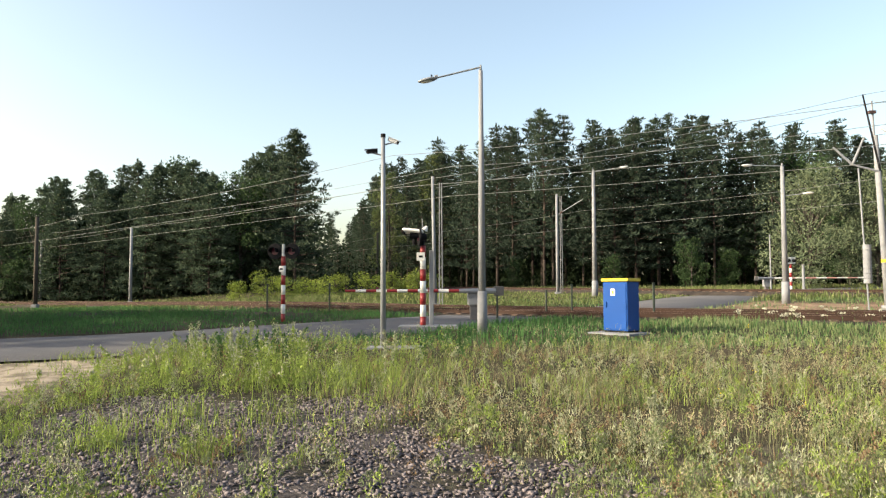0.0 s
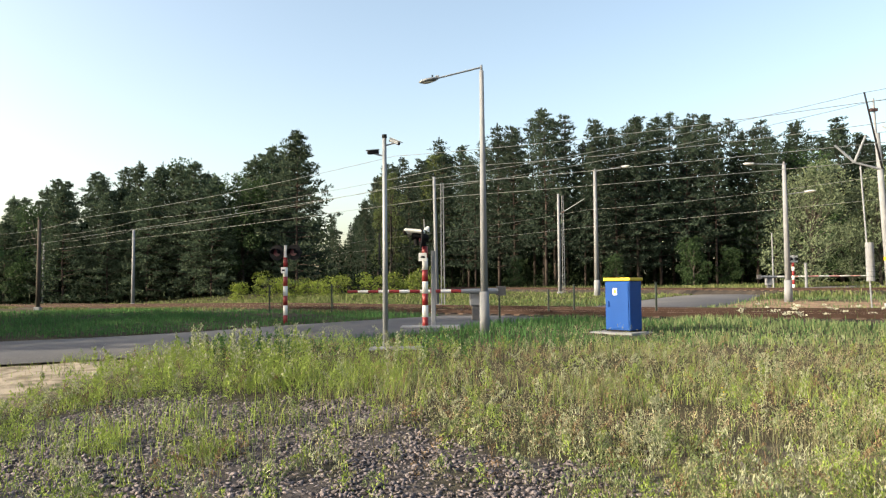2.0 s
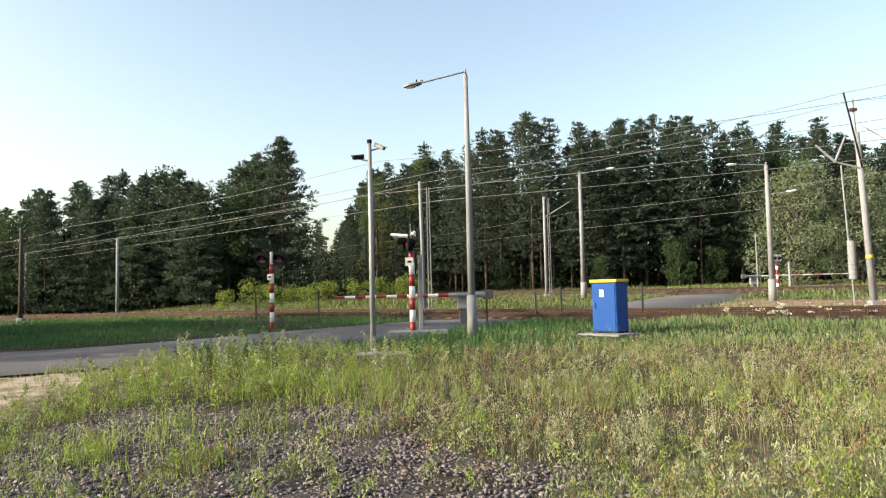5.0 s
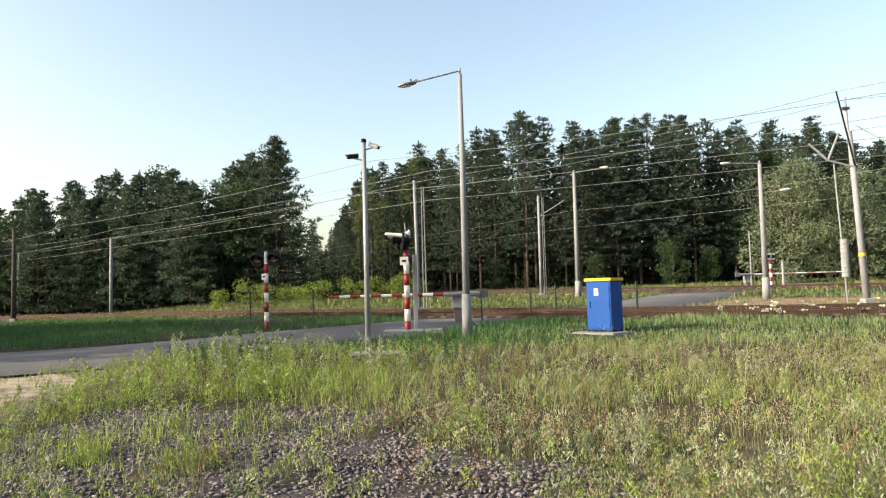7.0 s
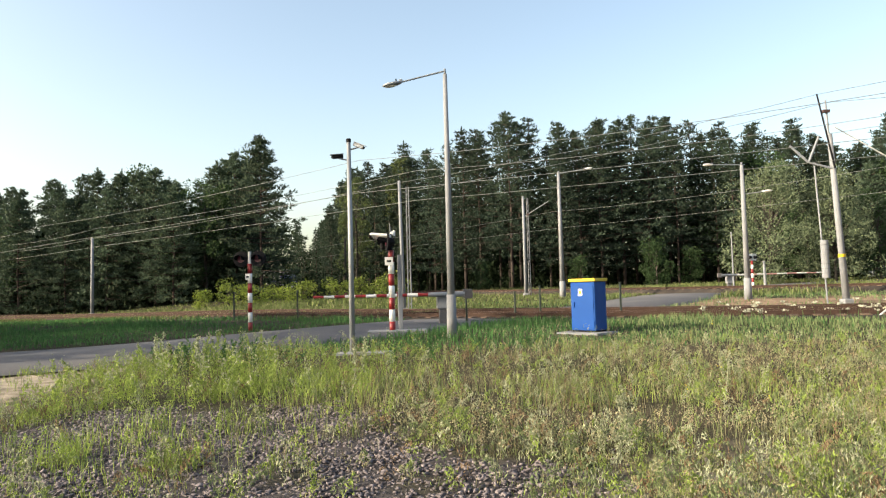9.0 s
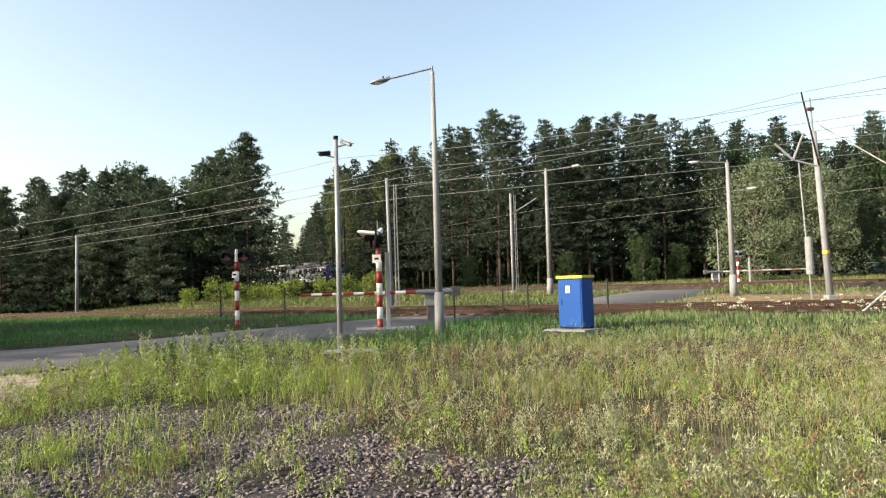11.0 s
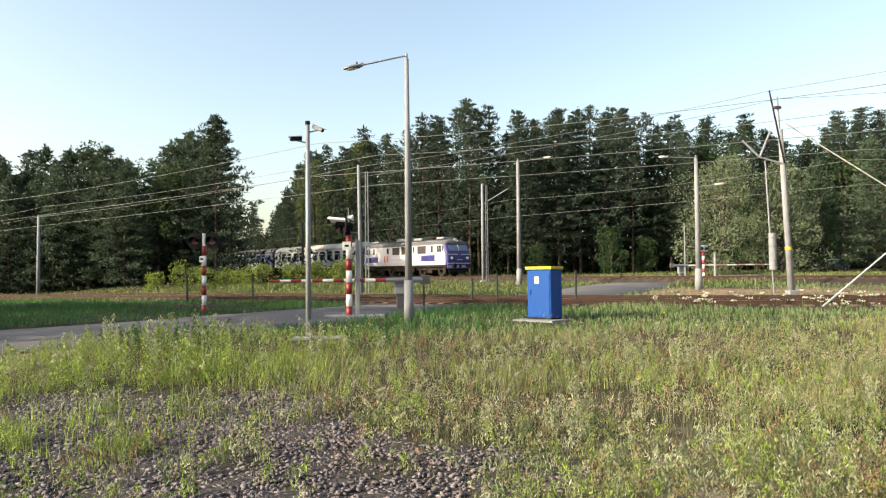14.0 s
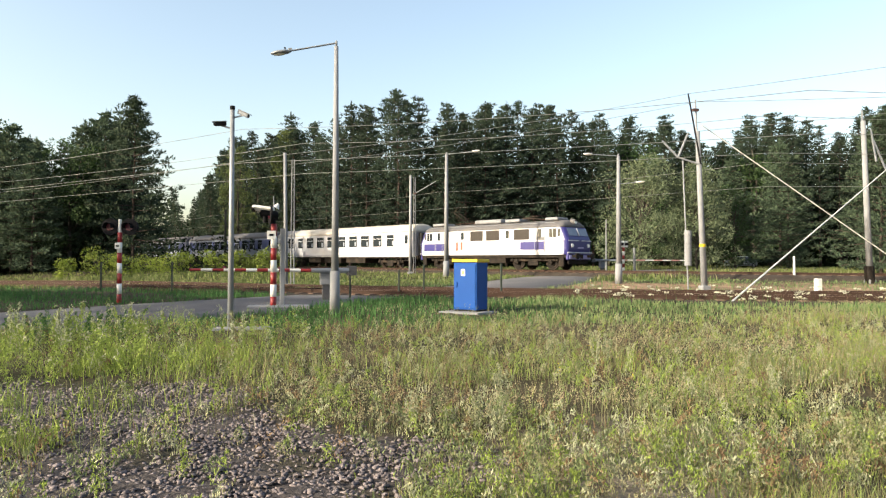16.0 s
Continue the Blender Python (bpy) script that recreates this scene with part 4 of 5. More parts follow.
def pine(seed, h, bare, radius, cone=0.35, mat_name="needle", tufts=16, card=1.25, name="pine_tree", label="tall pine with bare lower trunk and ragged dark green crown"):
    """Whorls of branches with pads of needle tufts; bare: the part of the height with no crown; cone: how pointed it is."""
    rng = np.random.default_rng(seed)
    limbs, cen, out, face = [], [], [], []
    z = bare * h
    while z < h * 0.975:
        f = (z / h - bare) / (1 - bare)
        reach = radius * (1 - f) ** (0.58 + 0.55 * cone) * min(1.0, 0.62 + f / 0.35) + 0.15
        turn = rng.uniform(0, 6.28)
        arms = int(rng.integers(4, 7))
        for j in range(arms):
            a = turn + 6.28 * j / arms + rng.normal(0, 0.25)
            rr = reach * rng.uniform(0.58, 1.12)
            rise = rng.uniform(-0.18, 0.16) + 0.30 * f
            root = np.array([0, 0, z])
            tip = np.array([math.cos(a) * rr, math.sin(a) * rr, z + rr * rise])
            limbs.append((Vector(root), Vector(tip), 0.05))
            pads = 1 + int(rr * 1.05 + rng.random())
            for k in range(pads):
                g = 1.0 - 0.72 * k / max(pads, 1) - rng.uniform(0, 0.12)
                c = root + (tip - root) * g + rng.normal(0, 0.16, 3)
                size = np.array([0.55, 0.55, 0.30]) * rng.uniform(0.7, 1.25) * min(1.0, 0.45 + rr / 2.2)
                m = int(tufts * rng.uniform(0.75, 1.25) * (1.0 if k < 2 else 0.7))
                u = unit(rng.normal(0, 1, (m, 3)))
                u[:, 2] = np.abs(u[:, 2]) * np.where(rng.random(m) < 0.78, 1, -0.6)
                cen.append(c + u * size * rng.uniform(0.55, 1.05, (m, 1)))
                out.append(u * np.array([1, 1, 0.8]) + np.array([math.cos(a) * 0.35, math.sin(a) * 0.35, 0.35]))
                face.append(u + np.array([math.cos(a) * 0.5, math.sin(a) * 0.5, 0.35]))
        z += (0.50 + 0.32 * (1 - f)) * rng.uniform(0.75, 1.2) * h / 20
    top = np.array([0, 0, h * 0.97])
    u = unit(rng.normal(0, 1, (26, 3)))
    cen.append(top + u * np.array([0.12, 0.12, 0.6])); out.append(u * 0.5 + np.array([0, 0, 0.9])); face.append(u)
    cen, out, face = np.vstack(cen), np.vstack(out), np.vstack(face)
    me = leaf_cards("crown", cen, out, 0.36 * card, 0.098 * card, M[mat_name], rng, 0.4, face=unit(face))
    return tree_thing(name, label, "pine tree" if "pine" in name else "tree", "forest trees", trunk_mesh(h * 0.97, 0.16 * h / 20 + 0.03, rng, limbs[::2], 0.12), me, "bark")


def broadleaf(seed, h, radius, mat_name, n, leaf=0.26, low=0.08, name="broadleaf_tree", label="dense green broadleaved tree at the forest edge", group="forest trees", lobes=26, bark="bark_grey"):
    rng = np.random.default_rng(seed)
    cen, out, limbs = [], [], []
    for k in range(lobes):
        f = rng.uniform(low, 0.93)
        reach = radius * math.sin(math.pi * min(0.18 + 0.80 * f, 0.97)) ** 0.6
        a, rr = rng.uniform(0, 2 * math.pi), reach * rng.uniform(0.25, 0.95)
        c = np.array([math.cos(a) * rr, math.sin(a) * rr, h * f])
        size = radius * rng.uniform(0.22, 0.42) * np.array([1, 1, 0.85])
        m = n // lobes
        u = unit(rng.normal(0, 1, (m, 3)))
        cen.append(c + u * size * rng.uniform(0.55, 1.12, (m, 1)) ** 0.5)
        out.append(u + np.array([0, 0, 0.1]))
        limbs.append((Vector((0, 0, h * f * 0.55)), Vector(c), 0.010 * radius + 0.015))
    me = leaf_cards("crown", np.vstack(cen), np.vstack(out), leaf, leaf * 0.55, M[mat_name], rng, face=unit(np.vstack(out)))
    return tree_thing(name, label, "tree", group, trunk_mesh(h * 0.85, 0.03 * h * 0.4 + 0.05, rng, limbs), me, bark)


SKYLINE = [(-0.75, 0.105), (-0.63, 0.117), (-0.56, 0.137), (-0.486, 0.146), (-0.40, 0.182), (-0.325, 0.174), (-0.285, 0.168), (-0.245, 0.19), (-0.205, 0.206),
           (-0.168, 0.165), (-0.152, 0.075), (-0.145, 0.075), (-0.13, 0.10), (-0.108, 0.134), (-0.076, 0.174), (-0.043, 0.165), (-0.019, 0.20), (0.045, 0.19), (0.077, 0.213),
           (0.134, 0.242), (0.174, 0.234), (0.206, 0.223), (0.254, 0.23), (0.335, 0.246), (0.40, 0.234), (0.45, 0.23), (0.50, 0.222), (0.575, 0.222), (0.61, 0.20), (0.657, 0.188), (0.69, 0.21), (0.72, 0.236), (0.80, 0.23), (0.854, 0.222), (0.895, 0.205), (0.93, 0.25), (0.97, 0.28)]


def canopy(x, y):
    """Height of the forest's top at a place, over the land there."""
    a, h = zip(*SKYLINE)
    return 1.6 + y * float(np.interp(x / y, a, h)) - hz(x, y)


def plant_forest():
    sizes = {}

    def kinds(made, h):
        sizes[made] = h
        return made
    tall = [kinds(pine(20 + k, h, b, r, c), h) for k, (h, b, r, c) in enumerate(((22.5, 0.20, 4.9, 0.25), (21.5, 0.13, 5.1, 0.4), (23, 0.24, 4.8, 0.15), (21, 0.10, 4.9, 0.5), (22, 0.16, 4.4, 0.3)))]
    low = [kinds(pine(40 + k, h, b, r, c, "needle_bright", 20, 1.12, "pine_tree", "dense pine with a broad crown reaching near the ground"), h) for k, (h, b, r, c) in enumerate(((15, 0.06, 4.5, 0.45), (13.5, 0.05, 4.3, 0.55), (14.5, 0.08, 4.7, 0.35), (15.5, 0.10, 4.0, 0.3)))]
    broad = kinds(pine(50, 15.5, 0.05, 5.9, 0.42, "needle_bright", 24, 1.1, "pine_tree", "big broad pine with full branches down to the meadow"), 15.5)
    back = [kinds(pine(70 + k, h, b, 4.0, 0.3, "needle", 7, 1.5), h) for k, (h, b) in enumerate(((22, 0.25), (21, 0.32)))]
    fir = [kinds(pine(60 + k, h, 0.04, 2.7, 0.85, "needle_dark", 12, 1.1, "spruce_tree", "slender dark spruce with a pointed crown"), h) for k, h in enumerate((19, 17))]
    leafy = [kinds(broadleaf(80 + k, h, r, "leaf", 5600, 0.31), h) for k, (h, r) in enumerate(((13, 4.0), (15.5, 4.4), (9, 3.4)))]
    birch = [kinds(broadleaf(86 + k, h, r, "leaf_birch", 6500, 0.24, 0.12, "birch_tree", "slender light green birch among the dark pines", lobes=34), h) for k, (h, r) in enumerate(((17, 2.9), (15, 2.6)))]
    used = set()

    def put(kind, x, y, s, yaw):
        m = pose(x, y, hz(x, y) - 0.1, 0, 0, yaw) @ Matrix.Diagonal((s * RNG.uniform(0.92, 1.1), s * RNG.uniform(0.92, 1.1), s, 1))
        if kind in used:
            copy = copy_thing(kind, m)
            copy.scale = m.to_scale()
        else:
            used.add(kind)
            kind.matrix_basis = m

    def grow(kind, x, y, share):
        """A tree that reaches this share of the canopy."""
        put(kind, x, y, share * canopy(x, y) / sizes[kind], RNG.uniform(0, 360))

    def pick(options):
        return options[RNG.integers(len(options))]
    # beyond the far track: tall pines, several rows deep
    for row in range(4):
        for k in range(33):
            x = -14 + 3.5 * k + RNG.uniform(-1.2, 1.2)
            y = 112 - 2.0 * min(max(x, -10), 12) + 4.5 * row + RNG.uniform(-1.6, 1.6)
            if off_line(FAR_LINE, x, y)[0] < 9 or x > 98 or x / y < -0.12:
                continue
            grow(pick(back if row > 1 else tall if RNG.random() < 0.9 else leafy[:2] if x > 20 else fir), x, y, RNG.uniform(0.88, 1.10) if row < 2 else RNG.uniform(0.94, 1.07))
    for k in range(30):
        x, y = RNG.uniform(-34, 6), RNG.uniform(118, 190)
        if off_line(FAR_LINE, x, y)[0] > 7 and x / y > -0.128:
            grow(pick(back + fir), x, y, RNG.uniform(0.88, 1.04))
    # two lighter birches where the cutting opens
    for x, y, k in ((-8.6, 112, 0), (-1.6, 118, 1)):
        grow(birch[k], x, y, 0.99)
    # low spruces at the end of the cutting
    for k in range(12):
        y = 150 + 4.5 * (k % 4) + RNG.uniform(-2, 2)
        x = (-0.118 - 0.004 * k) * y
        grow(pick(fir), x, y, RNG.uniform(0.8, 1.0))
    # before the far track, on the left: lower, denser trees
    for row in range(3):
        for k in range(20):
            x = -14.6 - 3.6 * k + RNG.uniform(-1.1, 1.1) * (k > 0)
            y = 72 + 0.10 * (-x - 14) + 5.5 * row + RNG.uniform(-1.5, 1.5)
            if off_line(FAR_LINE, x, y)[0] > -6 - 2.5 * (row > 0) or (x + 3.8) / y > -0.15 or (row == 0 and x > -20):
                continue
            grow(pick(low if RNG.random() < 0.86 else leafy[:2]), x, y, RNG.uniform(0.86, 1.10) if row == 0 else RNG.uniform(0.95, 1.16))
    for k in range(14):
        x, y = -17 - 5.0 * (k % 7) + RNG.uniform(-1, 1), 92 + 7.5 * (k // 7) + RNG.uniform(-2, 2)
        if off_line(FAR_LINE, x, y)[0] < -7.5 and (x + 3) / y < -0.15:
            grow(pick(back), x, y, RNG.uniform(0.85, 1.0))
    for x, y, kd in ((-18.5, 79, low[0]), (-19.5, 85, low[2]), (-22, 91, tall[1]), (-25, 97, tall[3]), (-29, 104, tall[1]), (-33, 111, tall[3])):
        grow(kd, x, y, 0.97)
    grow(broad, -15.0, 71.0, 1.10)
    for x, y, s in ((-23.5, 70.5, 0.86), (-31, 73, 0.9)):
        grow(low[2], x, y, s)
    # right-hand edge
    for x, y, s, kd in ((45.2, 47, 0.98, low), (51, 51, 1.05, low), (49, 72, 0.95, low), (55, 70, 1.0, low), (62, 66, 1.0, low), (60, 78, 1.1, low), (70, 72, 1.0, low), (68, 60, 1.05, low), (44, 76, 0.7, leafy), (47.5, 69, 0.62, leafy)):
        put(kd[int(x) % 2], x, y, s, RNG.uniform(0, 360))
    # by the road on the left, out in the open: their shade lies on the road and verge
    for x, y, s in ((-24.8, 31.0, 0.93), (-25.5, 26.3, 0.98), (-25, 22.0, 0.92), (-27, 18.0, 0.98), (-26, 14.0, 0.97), (-32, 15, 1.0), (-31, 24, 1.0)):
        put(leafy[1 if s > 0.96 else 0], x, y, s, RNG.uniform(0, 360))
    # sunlit saplings under the pines
    for x, y, s in ((29.0, 82, 0.62), (33.5, 83, 0.5), (19.5, 80, 0.42), (8.5, 84, 0.4)):
        put(leafy[2], x, y, s, RNG.uniform(0, 360))
    for kind in tall + low + [broad] + back + fir + leafy + birch:
        if kind not in used:
            for o in (*kind.children_recursive, kind):
                bpy.data.objects.remove(o)
    w = [broadleaf(90 + k, h, r, "leaf_silver", 15000, 0.21, 0.05, "willow_tree", "broad silver-green willow beside the far road", "willows", 54) for k, (h, r) in enumerate(((12.3, 4.6), (11.0, 4.0)))]
    for t, x, y in ((w[0], 35.5, 68), (w[1], 41.5, 67)):
        t.matrix_basis = pose(x, y, hz(x, y) - 0.1, 0, 0, 40)
    # shrubs before the train line
    b = [broadleaf(100 + k, h, r, "leaf_bush", 1500, 0.16, 0.0, "shrub", "bright green rounded shrub in the meadow", "meadow shrubs", 12) for k, (h, r) in enumerate(((2.2, 2.1), (1.8, 1.8)))]
    for k, (x, y, s) in enumerate(((-1.9, 59, 1.0), (-4.3, 59.5, 0.98), (-6.3, 60.5, 0.85), (-9.2, 60, 0.95), (-10.8, 61, 0.75), (-13.6, 60, 0.9), (-15.6, 61, 1.0), (-17.6, 60.5, 0.8), (-12.3, 63, 0.7), (-3.0, 62, 0.9))):
        m = pose(x, y, hz(x, y) - 0.05, 0, 0, 67 * k)
        if k < 2:
            b[k].matrix_basis = m
        else:
            c = copy_thing(b[k % 2], m)
            c.scale = (s, s, s)


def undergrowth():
    """Brush below the forest edge, dark fill behind it; forest shade in the colour."""
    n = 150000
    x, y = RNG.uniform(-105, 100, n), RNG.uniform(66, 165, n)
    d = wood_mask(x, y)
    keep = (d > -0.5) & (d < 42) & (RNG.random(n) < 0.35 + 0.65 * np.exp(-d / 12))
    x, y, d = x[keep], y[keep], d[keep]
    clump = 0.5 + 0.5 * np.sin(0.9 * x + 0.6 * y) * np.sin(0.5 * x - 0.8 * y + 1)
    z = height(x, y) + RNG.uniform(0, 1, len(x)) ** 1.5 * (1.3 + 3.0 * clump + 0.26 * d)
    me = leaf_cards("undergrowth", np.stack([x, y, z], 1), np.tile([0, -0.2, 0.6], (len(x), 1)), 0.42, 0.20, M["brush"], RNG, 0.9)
    tagged(new("forest_undergrowth", me), "dense brush under the forest trees, shade put into its dark colour", "undergrowth", kind="stuff")
    # added dark cards: close the sky gaps and stand in for forest shade
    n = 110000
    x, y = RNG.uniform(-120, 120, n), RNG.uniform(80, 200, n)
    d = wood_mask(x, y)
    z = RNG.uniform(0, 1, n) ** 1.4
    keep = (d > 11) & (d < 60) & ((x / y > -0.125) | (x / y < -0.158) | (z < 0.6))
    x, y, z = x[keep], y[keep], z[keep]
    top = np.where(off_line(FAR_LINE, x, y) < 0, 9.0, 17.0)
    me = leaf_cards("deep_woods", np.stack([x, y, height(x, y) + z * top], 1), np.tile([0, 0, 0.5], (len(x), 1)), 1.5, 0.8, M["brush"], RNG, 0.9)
    tagged(new("deep_woods", me), "added dark leaf cards that stand in for shade between the forest trees", "woods", kind="stuff")


def blades(name, x, y, h, w, lean, material, label, category="grass"):
    """Grass: each blade a bent strip with a pointed tip."""
    n = len(x)
    z = height(x, y) - 0.03
    a, b = RNG.uniform(0, 2 * np.pi, n), RNG.uniform(0, 2 * np.pi, n)
    ln = lean * RNG.uniform(0.2, 1.4, n) * h
    dx, dy = np.cos(a) * ln, np.sin(a) * ln
    sx, sy = np.cos(b) * w / 2, np.sin(b) * w / 2
    P = lambda f, k: np.stack([x + dx * f * f + sx * k, y + dy * f * f + sy * k, z + h * f], 1)
    v = np.stack([P(0, 1), P(0, -1), P(0.55, 0.9), P(0.55, -0.9), P(1, 0)], 1).reshape(-1, 3)
    i = np.arange(n)[:, None] * 5
    me = raw_mesh(name, v, i + np.array([[2, 3, 4]]), i + np.array([[0, 1, 3, 2]]), material)
    return tagged(new(name, me), label, category, kind="stuff")


def scatter(n, y0, y1, spread=0.80, extra=1.5):
    """Places in the wedge of land before the camera, denser nearby."""
    y = y0 * (y1 / y0) ** RNG.random(n)
    x = RNG.uniform(-1, 1.12, n) * (spread * y + extra)
    return x, y


def patches(x, y, s, seed):
    r = np.random.default_rng(seed)
    v = np.zeros(len(x))
    for k in range(7):
        a, f, p = r.uniform(0, 6.28), s * r.uniform(0.6, 2.4), r.uniform(0, 6.28)
        v += np.sin((x * math.cos(a) + y * math.sin(a)) * f + p) / (0.6 + f / s)
    return v


def open_land(x, y, road=2.9, rail=4.3):
    return (np.abs(off_line(ROAD, x, y)) > road) & (np.abs(off_line(NEAR_LINE, x, y)) > rail) & (np.abs(off_line(FAR_LINE, x, y)) > 2.1)


def clear_of_slabs(x, y):
    """Mown or bare spots round the cabinet and the posts."""
    return (np.hypot(x - 4.35, (y - 17.7)) > 0.85) & (np.hypot((x + 1.1) / 1.1, (y - 14.8) / 0.75) > 0.9) & (np.hypot((x + 0.44) / 1.0, (y - 20.3) / 0.7) > 0.9)


def bare_spots(x, y):
    """Small gaps in the near meadow where dark soil shows."""
    return patches(x, y, 1.7, 31) > 1.35


def sow():
    # near meadow: green blades where it is lush, straw to the right
    x, y = scatter(14500, 3.6, 15.8)
    k = RNG.integers(6, 17, len(x))
    x, y = np.repeat(x, k), np.repeat(y, k)
    x, y = x + RNG.normal(0, 0.035 + 0.003 * y), y + RNG.normal(0, 0.035 + 0.003 * y)
    lush = smooth01(0.3, 4.0, -x + 0.12 * y - 0.2)
    ok = open_land(x, y) & (RNG.random(len(x)) > 0.86 * gravel_mask(x, y)) & clear_of_slabs(x, y)
    ok &= RNG.random(len(x)) < 0.56 + 0.55 * patches(x, y, 1.4, 1)
    ok &= ~(bare_spots(x, y) & (RNG.random(len(x)) < 0.88))
    dirt = np.hypot((x + 8.1) / 2.5, (y - 10.7) / 3.0) < 1.0
    ok &= ~(dirt & (RNG.random(len(x)) < 0.85))
    x, y, lush = x[ok], y[ok], lush[ok]
    tall = np.clip(0.8 + 0.28 * patches(x, y, 0.9, 2), 0.35, 1.6)
    kind = RNG.random(len(x))
    g = kind < 0.20 + 0.46 * lush + 0.16 * np.clip(patches(x, y, 0.8, 9), -1.2, 1.2)
    d = ~g & (kind < 0.68 + 0.14 * lush)
    o = ~g & ~d & (kind < 0.86 + 0.08 * lush)
    br = ~g & ~d & ~o
    wid = 0.0038 + 0.00055 * y
    for sel, name, hgt, mn, label in ((g, "green_grass", 0.30, "grass", "fresh green meadow grass and weeds"), (d, "dry_grass", 0.29, "grass_dry", "dry straw-coloured meadow grass"), (o, "olive_grass", 0.28, "grass_mid", "olive green meadow grass"), (br, "brown_stalks", 0.27, "grass_brown", "dead brown stalks in the meadow")):
        xs, ys = x[sel], y[sel]
        h = hgt * tall[sel] * RNG.uniform(0.4, 1.35, len(xs)) * (0.86 + 0.24 * lush[sel]) * (1 - 0.55 * smooth01(3.5, 6.5, -xs))
        blades(name, xs, ys, h, wid[sel] * (0.7 if name in ("dry_grass", "brown_stalks") else 1.1) * RNG.uniform(0.5, 1.2, len(xs)), 0.42, M[mn], label)
    # upright leafy weeds in clumps: bright, olive and dry
    for name, mn, count, bias, label in (("leafy_weeds", "grass", 2700, 0.80, "clumps of upright fresh green weeds"), ("olive_weeds", "grass_mid", 1200, 0.25, "clumps of olive green weeds"), ("straw_weeds", "grass_dry", 1300, -0.9, "fuzzy clumps of straw-coloured seed heads"), ("brown_weeds", "grass_brown", 520, 0.1, "clumps of withered brown weeds"), ("pale_weeds", "weed", 850, 0.0, "scattered pale grey-green weeds")):
        cx, cy = scatter(count, 4.2, 15.6)
        lu = smooth01(-0.5, 3.5, -cx + 0.10 * cy)
        keep = (RNG.random(count) < (np.clip(1 - bias, 0, 1) + bias * (0.12 + 0.88 * lu) if bias >= 0 else 1.0 + bias * lu)) & open_land(cx, cy, 3.2) & (RNG.random(count) > 0.88 * gravel_mask(cx, cy)) & clear_of_slabs(cx, cy)
        keep &= (np.hypot((cx + 8.1) / 2.4, (cy - 10.7) / 2.9) > 1.0) & ~bare_spots(cx, cy)
        cx, cy, lu = cx[keep], cy[keep], lu[keep]
        top = RNG.uniform(0.16, 0.46, len(cx)) * (0.75 + 0.75 * lu * smooth01(7, 12, cy)) * (1 - 0.5 * smooth01(3.5, 6.5, -cx))
        k = 58
        f = RNG.random((len(cx), k)) ** 0.8
        lean_x, lean_y = RNG.normal(0, 0.12, (len(cx), 1)), RNG.normal(0, 0.12, (len(cx), 1))
        px = cx[:, None] + (RNG.normal(0, 0.055, f.shape) * (1.35 - f) + lean_x * f * f) * (0.5 + top[:, None])
        py = cy[:, None] + (RNG.normal(0, 0.055, f.shape) * (1.35 - f) + lean_y * f * f) * (0.5 + top[:, None])
        pz = height(cx, cy)[:, None] + f * top[:, None]
        me = leaf_cards(name, np.stack([px, py, pz], -1).reshape(-1, 3), np.tile([0, 0, 0.9], (px.size, 1)), *((0.030, 0.009) if name == "straw_weeds" else (0.042, 0.011)), M[mn], RNG, 0.5)
        tagged(new(name, me), label, "weeds", kind="stuff")
    # seed heads floating over the straw: small upright spikes
    for name, mn, count, label in (("seed_heads", "seed_beige", 6000, "beige seed heads of dry meadow grass"), ("sorrel_heads", "seed_pink", 1300, "pinkish brown seed heads of sorrel"), ("green_heads", "grass_mid", 3200, "olive seed heads of meadow grass")):
        cx, cy = scatter(count, 6.4, 17.2)
        lu = smooth01(0.0, 4.5, -cx + 0.12 * cy)
        keep = open_land(cx, cy, 3.2) & clear_of_slabs(cx, cy) & (RNG.random(count) > 0.96 * gravel_mask(cx, cy)) & (RNG.random(count) > 0.72 * lu)
        keep &= (patches(cx, cy, 0.9, 12) > RNG.normal(-0.4, 0.6, count)) & (np.hypot((cx + 8.1) / 2.5, (cy - 10.7) / 3.0) > 1.0)
        cx, cy = cx[keep], cy[keep]
        top = RNG.uniform(0.16, 0.36, len(cx)) * np.clip(0.9 + 0.2 * patches(cx, cy, 0.7, 13), 0.5, 1.4)
        k = 13
        f = RNG.uniform(-1, 1, (len(cx), k))
        px = cx[:, None] + RNG.normal(0, 0.011, f.shape) + 0.02 * f
        py = cy[:, None] + RNG.normal(0, 0.011, f.shape)
        pz = (height(cx, cy) + top)[:, None] + 0.05 * f
        me = leaf_cards(name, np.stack([px, py, pz], -1).reshape(-1, 3), np.tile([0, 0, 0.9], (px.size, 1)), 0.020, 0.009, M[mn], RNG, 0.6)
        tagged(new(name, me), label, "grass", kind="stuff")
        blades(name + "_stalks", cx, cy, top, np.full(len(cx), 0.0035), 0.05, M["grass_dry"], "thin straw stalks of the seed heads")
    # tall weeds by the road bend: single stems with leaves and pale tops
    for name, mn, count, x0, x1, y0, y1, lo, hi, label in (("tall_weeds", "grass", 150, -6.4, -0.6, 9.3, 14.2, 0.34, 0.66, "tall fresh green weeds by the road bend"), ("dark_weeds", "grass_shade", 110, -5.6, 0.6, 13.0, 15.6, 0.25, 0.55, "dark green bushy weeds in the shade")):
        cx, cy = RNG.uniform(x0, x1, count), RNG.uniform(y0, y1, count)
        keep = open_land(cx, cy, 2.9) & clear_of_slabs(cx, cy) & (np.hypot((cx + 8.1) / 2.4, (cy - 10.7) / 2.9) > 1.0) & (patches(cx, cy, 1.1, 14) > -0.5)
